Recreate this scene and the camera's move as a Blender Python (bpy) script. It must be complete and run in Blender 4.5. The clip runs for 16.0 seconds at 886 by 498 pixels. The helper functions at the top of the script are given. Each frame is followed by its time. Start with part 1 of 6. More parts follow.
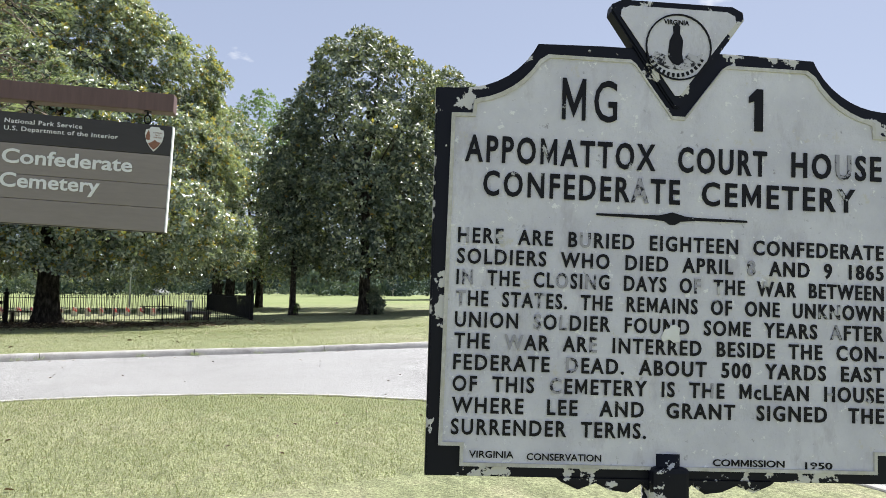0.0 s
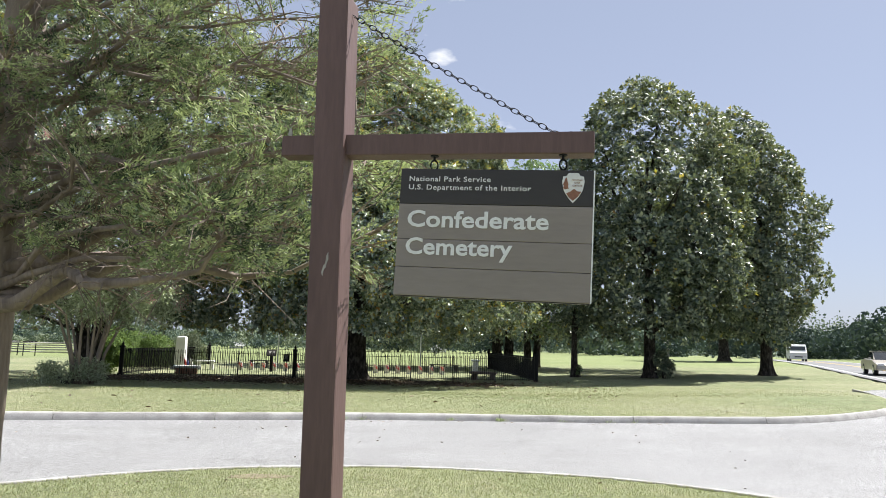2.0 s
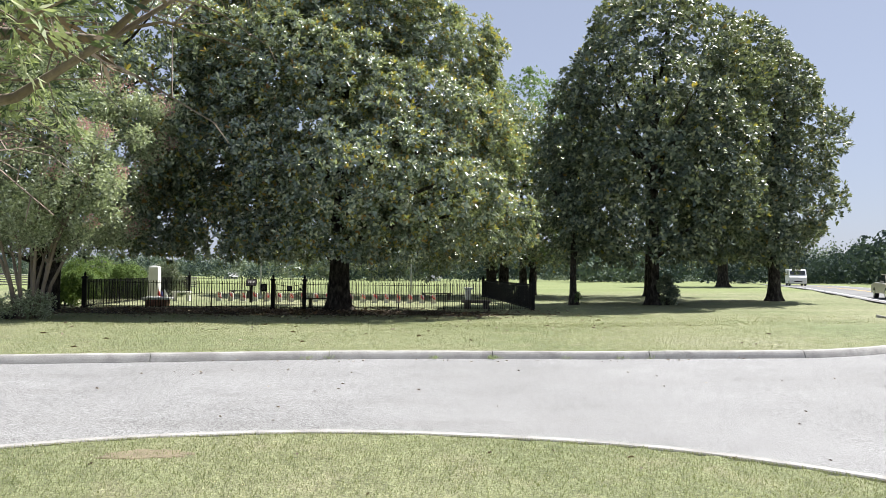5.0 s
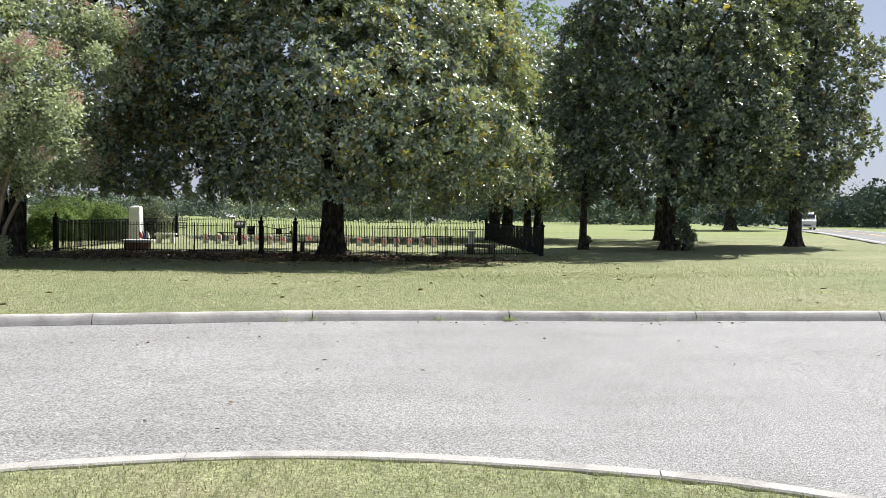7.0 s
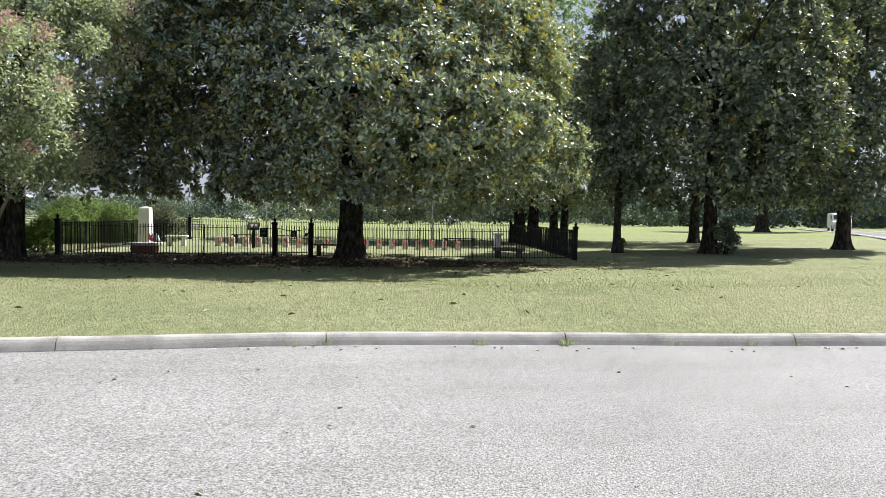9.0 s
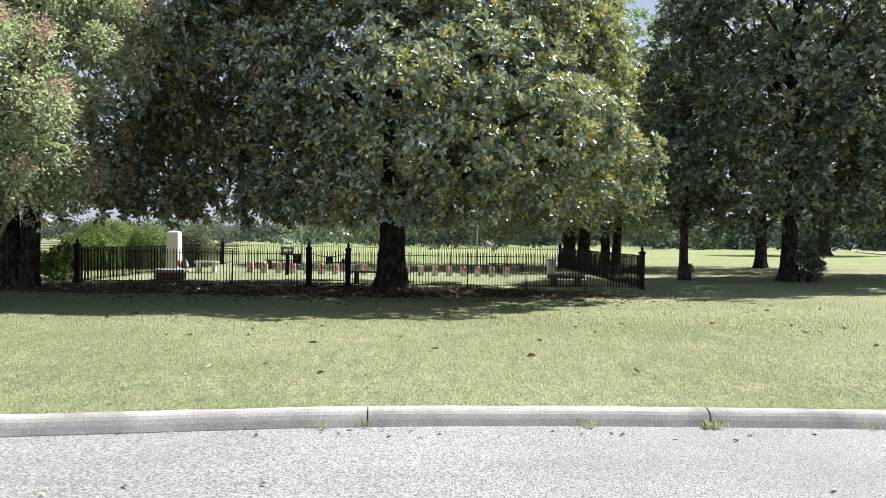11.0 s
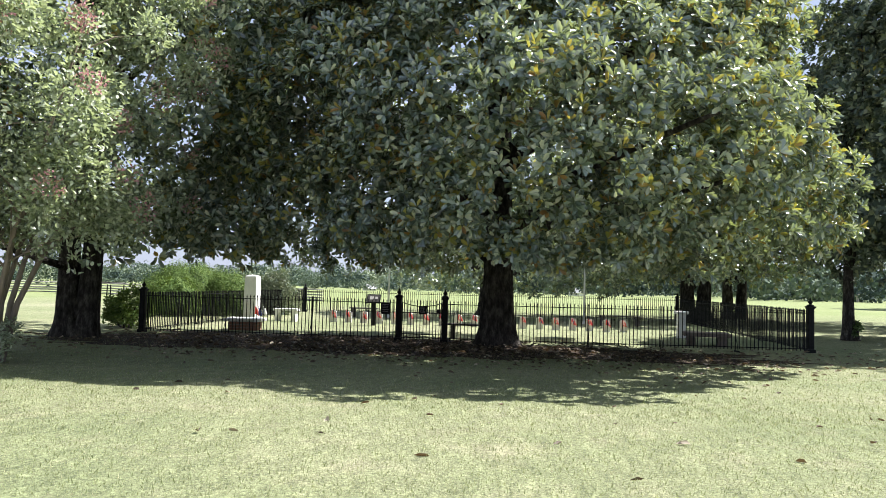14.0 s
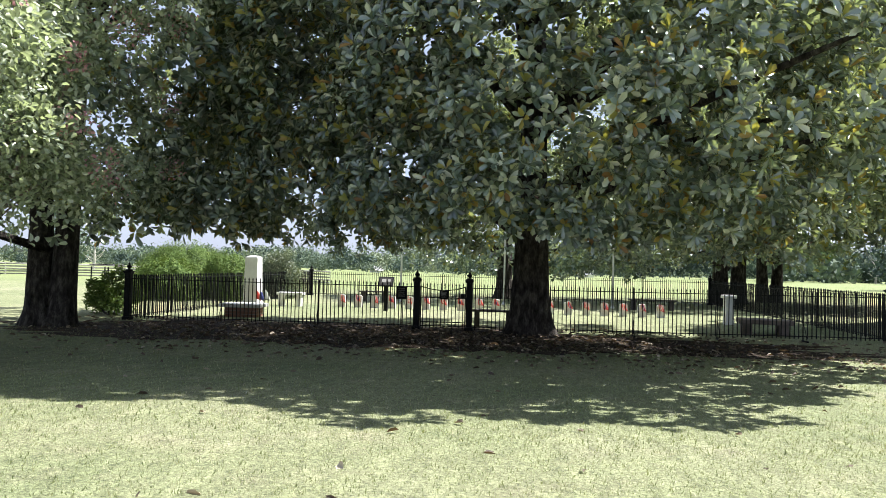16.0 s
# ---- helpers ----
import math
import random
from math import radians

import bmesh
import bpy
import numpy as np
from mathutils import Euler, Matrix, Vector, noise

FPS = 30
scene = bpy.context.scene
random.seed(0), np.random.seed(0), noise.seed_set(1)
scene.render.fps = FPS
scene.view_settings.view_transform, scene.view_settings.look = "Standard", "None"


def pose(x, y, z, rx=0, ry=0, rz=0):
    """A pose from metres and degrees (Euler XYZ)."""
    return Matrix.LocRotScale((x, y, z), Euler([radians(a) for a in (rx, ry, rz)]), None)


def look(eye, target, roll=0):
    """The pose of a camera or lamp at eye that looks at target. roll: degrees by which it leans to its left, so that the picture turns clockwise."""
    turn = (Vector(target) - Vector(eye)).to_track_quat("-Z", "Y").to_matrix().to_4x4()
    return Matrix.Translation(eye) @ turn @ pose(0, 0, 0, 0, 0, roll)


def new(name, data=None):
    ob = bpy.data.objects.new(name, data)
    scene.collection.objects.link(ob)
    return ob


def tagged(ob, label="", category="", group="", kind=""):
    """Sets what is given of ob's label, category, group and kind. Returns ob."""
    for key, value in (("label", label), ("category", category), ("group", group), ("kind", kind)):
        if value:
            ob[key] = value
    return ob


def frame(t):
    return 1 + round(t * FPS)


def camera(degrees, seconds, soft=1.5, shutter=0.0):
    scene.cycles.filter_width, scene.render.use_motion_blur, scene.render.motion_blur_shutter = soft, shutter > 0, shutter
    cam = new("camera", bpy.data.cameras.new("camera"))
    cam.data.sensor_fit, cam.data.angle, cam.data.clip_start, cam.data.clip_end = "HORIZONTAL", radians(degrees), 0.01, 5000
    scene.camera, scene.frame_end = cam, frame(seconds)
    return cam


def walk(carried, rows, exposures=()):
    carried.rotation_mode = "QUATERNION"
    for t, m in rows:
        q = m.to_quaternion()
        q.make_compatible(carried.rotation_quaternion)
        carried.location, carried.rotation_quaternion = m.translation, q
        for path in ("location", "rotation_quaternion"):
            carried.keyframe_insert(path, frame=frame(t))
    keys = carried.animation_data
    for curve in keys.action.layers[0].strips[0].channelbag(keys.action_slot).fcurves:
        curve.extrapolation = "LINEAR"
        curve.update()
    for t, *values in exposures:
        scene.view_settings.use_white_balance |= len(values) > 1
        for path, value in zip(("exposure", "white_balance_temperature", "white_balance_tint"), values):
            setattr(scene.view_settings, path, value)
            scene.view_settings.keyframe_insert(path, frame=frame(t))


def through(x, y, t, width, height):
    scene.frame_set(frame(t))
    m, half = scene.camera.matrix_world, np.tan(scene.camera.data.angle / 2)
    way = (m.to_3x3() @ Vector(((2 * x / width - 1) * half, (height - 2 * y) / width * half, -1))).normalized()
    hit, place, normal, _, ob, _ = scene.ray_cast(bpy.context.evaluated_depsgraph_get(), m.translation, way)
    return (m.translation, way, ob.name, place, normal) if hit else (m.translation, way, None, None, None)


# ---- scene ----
cam = camera(66.5, 16.0, soft=0.75)
PATH = [
    (0, (0.782, 0.159, 1.5), (1.71, 1.926, 1.627), 0.9),
    (0.5, (0.531, 0.347, 1.546), (1.239, 2.213, 1.683), 1.0),
    (1, (0.35, 0.604, 1.584), (0.808, 2.544, 1.75), 1.3),
    (1.5, (0.254, 0.952, 1.627), (0.533, 2.921, 1.844), 1.4),
    (2, (0.224, 1.313, 1.612), (0.411, 3.284, 1.893), 1.5),
    (2.5, (0.255, 1.677, 1.614), (0.412, 3.642, 1.952), 1.4),
    (3, (0.365, 2.052, 1.639), (0.519, 4.012, 2.005), 1.4),
    (3.5, (0.437, 2.429, 1.58), (0.602, 4.391, 1.928), 1.1),
    (4, (0.528, 2.843, 1.553), (0.707, 4.815, 1.835), 1.0),
    (4.5, (0.645, 3.308, 1.553), (0.838, 5.291, 1.735), 0.9),
    (5, (0.735, 3.822, 1.555), (0.942, 5.81, 1.628), 0.9),
    (5.2, (0.736, 3.99, 1.565), (0.952, 5.978, 1.598), 1.0),
    (7.3, (0.841, 6.335, 1.602), (1.052, 8.321, 1.499), 1.2),
    (7.5, (0.826, 6.511, 1.599), (1.03, 8.498, 1.495), 1.2),
    (8, (0.764, 6.929, 1.594), (0.955, 8.917, 1.49), 1.1),
    (10.3, (0.706, 9.545, 1.581), (0.804, 11.541, 1.508), 1.1),
    (10.5, (0.654, 9.822, 1.602), (0.741, 11.819, 1.536), 1.0),
    (11, (0.467, 10.386, 1.597), (0.518, 12.386, 1.566), 1.0),
    (11.5, (0.304, 10.984, 1.505), (0.298, 12.984, 1.519), 1.3),
    (12, (0.144, 11.604, 1.487), (0.069, 13.602, 1.546), 1.3),
    (12.5, (0.029, 12.196, 1.471), (-0.111, 14.189, 1.562), 1.6),
    (13, (-0.124, 12.778, 1.509), (-0.304, 14.767, 1.613), 1.7),
    (13.5, (-0.218, 13.346, 1.55), (-0.413, 15.334, 1.656), 1.7),
    (14, (-0.358, 13.905, 1.569), (-0.551, 15.893, 1.673), 1.6),
    (14.5, (-0.528, 14.48, 1.52), (-0.719, 16.469, 1.618), 1.7),
    (15, (-0.648, 15.059, 1.521), (-0.842, 17.047, 1.604), 1.6),
    (15.5, (-0.819, 15.647, 1.516), (-1.02, 17.636, 1.581), 1.6),
    (16, (-1.008, 16.177, 1.537), (-1.219, 18.165, 1.587), 1.5),
]
LIGHTING = [(0, 0.98, 6450, 10), (5.2, 0.91, 6500, 10), (8, 0.83, 6580, 10), (11, 1.03, 6500, 10), (13, 1.19, 6400, 10), (16, 1.39, 6320, 10)]
walk(cam, [(t, look(eye, target, roll)) for t, eye, target, roll in PATH], LIGHTING)

# ---- light ----
SUN = Vector((0.56, 0.27, 1.0)).normalized()
sun_data = bpy.data.lights.new("sun", "SUN")
sun_data.energy, sun_data.angle, sun_data.color = 5.0, radians(0.53), (1.0, 0.975, 0.945)
sun_lamp = new("sun", sun_data)
sun_lamp.matrix_world = look((40, 40, 80), Vector((40, 40, 80)) - SUN)

world = bpy.data.worlds.new("sky")
scene.world = world
world.use_nodes = True
wn, wl = world.node_tree.nodes, world.node_tree.links
wn.clear()
sky = wn.new("ShaderNodeTexSky")
sky.sky_type, sky.sun_disc = "NISHITA", False
sky.sun_elevation, sky.sun_rotation = math.asin(SUN.z), math.atan2(SUN.x, SUN.y)
sky.air_density, sky.dust_density, sky.ozone_density = 1.0, 1.2, 1.0
back = wn.new("ShaderNodeBackground")
back.inputs["Strength"].default_value = 0.085
wout = wn.new("ShaderNodeOutputWorld")
wl.new(back.outputs[0], wout.inputs[0])
# small fair-weather clouds, low over the horizon
tc = wn.new("ShaderNodeTexCoord")
mp = wn.new("ShaderNodeMapping")
mp.inputs["Scale"].default_value = (7.0, 7.0, 17.0)
cn = wn.new("ShaderNodeTexNoise")
cn.inputs["Scale"].default_value, cn.inputs["Detail"].default_value = 1.0, 6.0
cr = wn.new("ShaderNodeValToRGB")
cr.color_ramp.elements[0].position, cr.color_ramp.elements[1].position = 0.66, 0.75
cm = wn.new("ShaderNodeMix")
cm.data_type = "RGBA"
wl.new(tc.outputs["Generated"], mp.inputs[0])
wl.new(mp.outputs[0], cn.inputs["Vector"])
wl.new(cn.outputs["Fac"], cr.inputs[0])
wl.new(cr.outputs["Color"], cm.inputs["Factor"])
hz = wn.new("ShaderNodeMix")
hz.data_type = "RGBA"
hz.inputs["Factor"].default_value = 0.78
wl.new(sky.outputs[0], hz.inputs["A"])
sep = wn.new("ShaderNodeSeparateXYZ")
wl.new(tc.outputs["Generated"], sep.inputs[0])
zr = wn.new("ShaderNodeValToRGB")
for el, (p_, c_) in zip((zr.color_ramp.elements[0], zr.color_ramp.elements[1]), ((0.22, (0.315, 0.35, 0.46, 1)), (0.85, (0.225, 0.262, 0.35, 1)))):
    el.position, el.color = p_, c_
wl.new(sep.outputs["Z"], zr.inputs[0])
up = wn.new("ShaderNodeVectorMath")
up.operation = "SCALE"
up.inputs["Scale"].default_value = 9.6
wl.new(zr.outputs["Color"], up.inputs[0])
wl.new(up.outputs[0], hz.inputs["B"])
wl.new(hz.outputs["Result"], cm.inputs["A"])
cm.inputs["B"].default_value = (6.6, 6.7, 6.9, 1)
wl.new(cm.outputs["Result"], back.inputs[0])

# ---- materials ----


class Nodes:
    def __init__(self, name):
        self.m = bpy.data.materials.new(name)
        self.m.use_nodes = True
        self.t = self.m.node_tree
        self.b = self.t.nodes["Principled BSDF"]
        self.out = self.t.nodes["Material Output"]
        self.tc = None

    def node(self, kind, **kw):
        n = self.t.nodes.new(kind)
        for k, v in kw.items():
            n.inputs[k].default_value = v
        return n

    def link(self, a, b):
        self.t.links.new(a, b)

    def coords(self):
        if not self.tc:
            self.tc = self.node("ShaderNodeTexCoord")
        return self.tc.outputs["Object"]

    def noise(self, scale, detail=4.0, rough=0.55, stretch=None):
        n = self.node("ShaderNodeTexNoise", Scale=scale, Detail=detail, Roughness=rough)
        if stretch:
            m = self.node("ShaderNodeMapping", Scale=stretch)
            self.link(self.coords(), m.inputs[0])
            self.link(m.outputs[0], n.inputs["Vector"])
        else:
            self.link(self.coords(), n.inputs["Vector"])
        return n.outputs["Fac"]

    def ramp(self, fac, stops):
        r = self.node("ShaderNodeValToRGB")
        e = r.color_ramp.elements
        while len(e) < len(stops):
            e.new(0.5)
        for el, (p, c) in zip(e, stops):
            el.position, el.color = p, (*c, 1) if len(c) == 3 else c
        self.link(fac, r.inputs[0])
        return r.outputs["Color"]

    def mix(self, fac, a, b, mode="MIX"):
        m = self.node("ShaderNodeMix")
        m.data_type, m.blend_type = "RGBA", mode
        for sock, v in (("Factor", fac), ("A", a), ("B", b)):
            if isinstance(v, (int, float)):
                m.inputs[sock].default_value = v
            elif isinstance(v, tuple):
                m.inputs[sock].default_value = (*v, 1)
            else:
                self.link(v, m.inputs[sock])
        return m.outputs["Result"]

    def bump(self, height, strength, dist):
        b = self.node("ShaderNodeBump", Strength=strength, Distance=dist)
        self.link(height, b.inputs["Height"])
        self.link(b.outputs[0], self.b.inputs["Normal"])

    def done(self, color, rough=0.6, metal=0.0, spec=0.5):
        if isinstance(color, tuple):
            self.b.inputs["Base Color"].default_value = (*color, 1)
        else:
            self.link(color, self.b.inputs["Base Color"])
        if isinstance(rough, (int, float)):
            self.b.inputs["Roughness"].default_value = rough
        else:
            self.link(rough, self.b.inputs["Roughness"])
        self.b.inputs["Metallic"].default_value = metal
        self.b.inputs["Specular IOR Level"].default_value = spec
        return self.m


def two_scale(name, stops, scale, fine, rough=0.7, bump=0.3, dist=0.01, metal=0.0, spec=0.5, stretch=None, grain=0.25):
    n = Nodes(name)
    c = n.ramp(n.noise(scale, 5.0, 0.6, stretch), stops)
    f = n.noise(fine, 3.0, 0.6, stretch)
    c = n.mix(grain, c, n.ramp(f, [(0.3, (0.25, 0.25, 0.25)), (0.7, (0.8, 0.8, 0.8))]), "OVERLAY")
    n.bump(f, bump, dist)
    return n.done(c, rough, metal, spec)


def leaf_mat(name, stops, rough=0.4, through=0.25, glow=(0.25, 0.35, 0.04), spec=0.5, wax=0.0):
    n = Nodes(name)
    g = n.node("ShaderNodeNewGeometry")
    c = n.ramp(g.outputs["Random Per Island"], stops)
    n.done(c, rough, 0.0, spec)
    n.b.inputs["Coat Weight"].default_value, n.b.inputs["Coat Roughness"].default_value = wax, 0.22
    tr = n.node("ShaderNodeBsdfTranslucent", Color=(*glow, 1))
    ms = n.node("ShaderNodeMixShader", Fac=through)
    n.link(n.b.outputs[0], ms.inputs[1])
    n.link(tr.outputs[0], ms.inputs[2])
    n.link(ms.outputs[0], n.out.inputs[0])
    return n.m


def grass_ground():
    n = Nodes("lawn_turf")
    big = n.noise(0.18, 5.0, 0.6)
    mid = n.noise(1.6, 6.0, 0.65)
    fine = n.noise(38.0, 4.0, 0.7)
    streak = n.noise(9.0, 4.0, 0.7, (1.0, 0.35, 1.0))
    c = n.ramp(big, [(0.3, (0.160, 0.188, 0.092)), (0.55, (0.222, 0.234, 0.128)), (0.75, (0.276, 0.272, 0.176))])
    c = n.mix(n.ramp(mid, [(0.52, (0, 0, 0)), (0.78, (0.75, 0.75, 0.75))]), c, (0.30, 0.275, 0.18))
    c = n.mix(0.75, c, n.ramp(streak, [(0.25, (0.3, 0.3, 0.3)), (0.75, (0.72, 0.72, 0.72))]), "OVERLAY")
    c = n.mix(0.28, c, n.ramp(n.noise(16.0, 5.0, 0.75), [(0.36, (0.18, 0.18, 0.18)), (0.64, (0.8, 0.8, 0.8))]), "OVERLAY")
    c = n.mix(0.85, c, n.ramp(fine, [(0.28, (0.16, 0.16, 0.16)), (0.72, (0.85, 0.85, 0.85))]), "OVERLAY")
    sx = n.node("ShaderNodeSeparateXYZ")
    n.link(n.coords(), sx.inputs[0])
    fy_ = n.node("ShaderNodeMapRange", **{"From Min": 50.0, "From Max": 62.0})
    n.link(sx.outputs["Y"], fy_.inputs[0])
    hay = n.ramp(n.noise(0.05, 5.0, 0.6, (0.4, 1.6, 1.0)), [(0.35, (0.165, 0.215, 0.075)), (0.65, (0.23, 0.265, 0.105))])
    c = n.mix(fy_.outputs[0], c, n.mix(0.3, hay, c))
    n.bump(fine, 0.9, 0.03)
    return n.done(c, 0.85, 0.0, 0.15)


M = {}
M["turf"] = grass_ground()
n = Nodes("asphalt")
ag = n.noise(75.0, 3.0, 0.85)
c = n.ramp(n.noise(0.5, 6.0, 0.6), [(0.3, (0.215, 0.213, 0.210)), (0.7, (0.268, 0.266, 0.263))])
c = n.mix(n.ramp(n.noise(3.0, 5.0, 0.7), [(0.55, (0, 0, 0)), (0.8, (0.5, 0.5, 0.5))]), c, (0.17, 0.165, 0.155))
c = n.mix(n.ramp(n.noise(1.1, 4.0, 0.6, (0.25, 1.3, 1.0)), [(0.5, (0, 0, 0)), (0.75, (0.45, 0.45, 0.45))]), c, (0.16, 0.155, 0.148))
c = n.mix(0.35, c, n.ramp(n.noise(28.0, 3.0, 0.8), [(0.35, (0.25, 0.25, 0.25)), (0.65, (0.75, 0.75, 0.75))]), "OVERLAY")
c = n.mix(0.95, c, n.ramp(ag, [(0.36, (0.05, 0.05, 0.05)), (0.63, (0.93, 0.93, 0.93))]), "OVERLAY")
n.bump(ag, 0.8, 0.008)
M["asphalt"] = n.done(c, 0.8, 0.0, 0.3)
M["highway"] = two_scale("highway_asphalt", [(0.3, (0.13, 0.13, 0.13)), (0.7, (0.19, 0.19, 0.185))], 0.4, 60.0, 0.8, 0.4)
M["concrete"] = two_scale("kerb_concrete", [(0.25, (0.22, 0.21, 0.198)), (0.5, (0.355, 0.342, 0.32)), (0.8, (0.45, 0.437, 0.415))], 2.6, 90.0, 0.9, 0.6, 0.006, spec=0.2, grain=0.5)
M["white_line"] = two_scale("road_paint_white", [(0.3, (0.7, 0.7, 0.68)), (0.7, (0.8, 0.8, 0.78))], 3.0, 60.0, 0.7)
M["yellow_line"] = two_scale("road_paint_yellow", [(0.3, (0.6, 0.4, 0.08)), (0.7, (0.7, 0.48, 0.1))], 3.0, 60.0, 0.7)
M["bark"] = two_scale("dark_bark", [(0.3, (0.012, 0.010, 0.009)), (0.5, (0.045, 0.039, 0.034)), (0.72, (0.14, 0.125, 0.108))], 9.0, 34.0, 0.95, 1.0, 0.06, spec=0.12, stretch=(1, 1, 0.4), grain=0.6)
M["smooth_bark"] = two_scale("smooth_tan_bark", [(0.3, (0.16, 0.125, 0.09)), (0.6, (0.27, 0.22, 0.17))], 4.0, 20.0, 0.7, 0.3, 0.01, stretch=(1, 1, 0.25))
M["cedar_bark"] = two_scale("shredded_cedar_bark", [(0.3, (0.12, 0.09, 0.07)), (0.6, (0.26, 0.21, 0.17))], 6.0, 40.0, 0.9, 0.8, 0.01, stretch=(1, 1, 0.2))
# leaf tones hold painted sunlit highlights and dark gaps, dealt out at random
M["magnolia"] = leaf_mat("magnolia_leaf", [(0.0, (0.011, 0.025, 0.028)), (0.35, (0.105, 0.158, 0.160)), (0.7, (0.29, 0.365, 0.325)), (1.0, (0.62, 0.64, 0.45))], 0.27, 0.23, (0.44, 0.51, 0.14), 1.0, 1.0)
M["magnolia_young"] = leaf_mat("young_magnolia_leaf", [(0.0, (0.22, 0.25, 0.07)), (0.55, (0.38, 0.36, 0.10)), (0.8, (0.34, 0.19, 0.06)), (1.0, (0.22, 0.10, 0.05))], 0.32, 0.3, (0.5, 0.45, 0.06))
M["seed_cone"] = leaf_mat("seed_cone_fuzz", [(0.0, (0.26, 0.30, 0.15)), (0.7, (0.36, 0.37, 0.20)), (1.0, (0.36, 0.20, 0.12))], 0.7, 0.05, (0.3, 0.3, 0.1), 0.2)
# yellowish sunlit leaves and deep shade are likewise painted into this range
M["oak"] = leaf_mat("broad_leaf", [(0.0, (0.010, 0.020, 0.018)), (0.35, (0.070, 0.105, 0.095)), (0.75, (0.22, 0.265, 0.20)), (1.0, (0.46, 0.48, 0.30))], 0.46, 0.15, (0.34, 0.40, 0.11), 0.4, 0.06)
M["light_leaf"] = leaf_mat("pale_green_leaf", [(0.0, (0.06, 0.10, 0.04)), (1.0, (0.13, 0.18, 0.07))], 0.5, 0.3, (0.25, 0.4, 0.1))
M["crape"] = leaf_mat("crape_myrtle_leaf", [(0.0, (0.045, 0.065, 0.045)), (0.45, (0.29, 0.34, 0.24)), (1.0, (0.60, 0.63, 0.49))], 0.36, 0.34, (0.55, 0.64, 0.28), 0.6, 0.3)
M["blossom"] = leaf_mat("faded_pink_blossom", [(0.0, (0.46, 0.19, 0.23)), (0.6, (0.60, 0.32, 0.34)), (1.0, (0.46, 0.38, 0.2))], 0.7, 0.3, (0.6, 0.3, 0.32))
CEDARS = ("cedar", "cedar_shade", "cedar_tip", "cedar_brown")
# sun and shade among the sprays are put into the pale and dark tones
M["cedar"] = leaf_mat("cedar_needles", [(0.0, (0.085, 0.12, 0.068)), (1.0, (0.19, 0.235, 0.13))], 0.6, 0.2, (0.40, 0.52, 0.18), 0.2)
M["cedar_shade"] = leaf_mat("shaded_cedar_needles", [(0.0, (0.020, 0.034, 0.022)), (1.0, (0.055, 0.08, 0.048))], 0.6, 0.08, (0.2, 0.3, 0.1), 0.2)
M["cedar_tip"] = leaf_mat("sunlit_cedar_needles", [(0.0, (0.26, 0.32, 0.16)), (1.0, (0.46, 0.49, 0.30))], 0.55, 0.3, (0.5, 0.6, 0.22), 0.25)
M["cedar_brown"] = leaf_mat("dry_cedar_needles", [(0.0, (0.10, 0.08, 0.055)), (1.0, (0.24, 0.19, 0.13))], 0.8, 0.1, (0.3, 0.2, 0.1), 0.1)
M["bush"] = leaf_mat("boxwood_leaf", [(0.0, (0.05, 0.09, 0.03)), (0.5, (0.105, 0.165, 0.045)), (1.0, (0.18, 0.24, 0.07))], 0.6, 0.12, (0.28, 0.4, 0.05), 0.1)
# haze of the distance is put into these bluish, paler foliage colours
M["far_wood"] = leaf_mat("hazed_far_woodland", [(0.0, (0.085, 0.12, 0.098)), (0.6, (0.12, 0.155, 0.118)), (1.0, (0.16, 0.19, 0.125))], 0.8, 0.1, (0.15, 0.22, 0.1), 0.1)
M["far_dark"] = leaf_mat("hazed_dark_woodland", [(0.0, (0.040, 0.062, 0.060)), (1.0, (0.070, 0.098, 0.082))], 0.8, 0.1, (0.1, 0.15, 0.08), 0.1)
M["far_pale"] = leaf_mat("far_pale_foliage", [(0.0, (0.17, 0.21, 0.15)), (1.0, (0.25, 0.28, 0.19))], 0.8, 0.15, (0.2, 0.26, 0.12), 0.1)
M["iron"] = two_scale("black_painted_iron", [(0.3, (0.004, 0.004, 0.005)), (0.7, (0.011, 0.011, 0.011))], 8.0, 60.0, 0.6, 0.2, 0.003, spec=0.18)
M["brown_wood"] = two_scale("brown_stained_timber", [(0.25, (0.092, 0.052, 0.046)), (0.6, (0.135, 0.081, 0.072)), (0.85, (0.21, 0.135, 0.122))], 2.5, 45.0, 0.6, 0.35, 0.004, stretch=(1, 1, 0.15), grain=0.2)
M["sign_dark"] = two_scale("dark_brown_sign_paint", [(0.3, (0.026, 0.022, 0.018)), (0.7, (0.038, 0.033, 0.028))], 3.0, 50.0, 0.45, 0.1, 0.002, stretch=(0.2, 1, 1), grain=0.12)
M["sign_taupe"] = two_scale("taupe_sign_paint", [(0.3, (0.225, 0.193, 0.168)), (0.7, (0.275, 0.238, 0.21))], 2.5, 50.0, 0.5, 0.1, 0.002, stretch=(0.2, 1, 1), grain=0.1)
M["sign_white"] = two_scale("white_letter_paint", [(0.3, (0.72, 0.72, 0.69)), (0.7, (0.82, 0.82, 0.8))], 20.0, 90.0, 0.5, 0.1, 0.001, grain=0.1)
M["stone_white"] = two_scale("white_marble", [(0.3, (0.6, 0.59, 0.56)), (0.7, (0.78, 0.77, 0.74))], 2.0, 30.0, 0.6, 0.2, 0.004, grain=0.15)
M["brick"] = two_scale("red_brick", [(0.3, (0.22, 0.10, 0.065)), (0.7, (0.34, 0.17, 0.11))], 3.0, 60.0, 0.85, 0.4, 0.004)
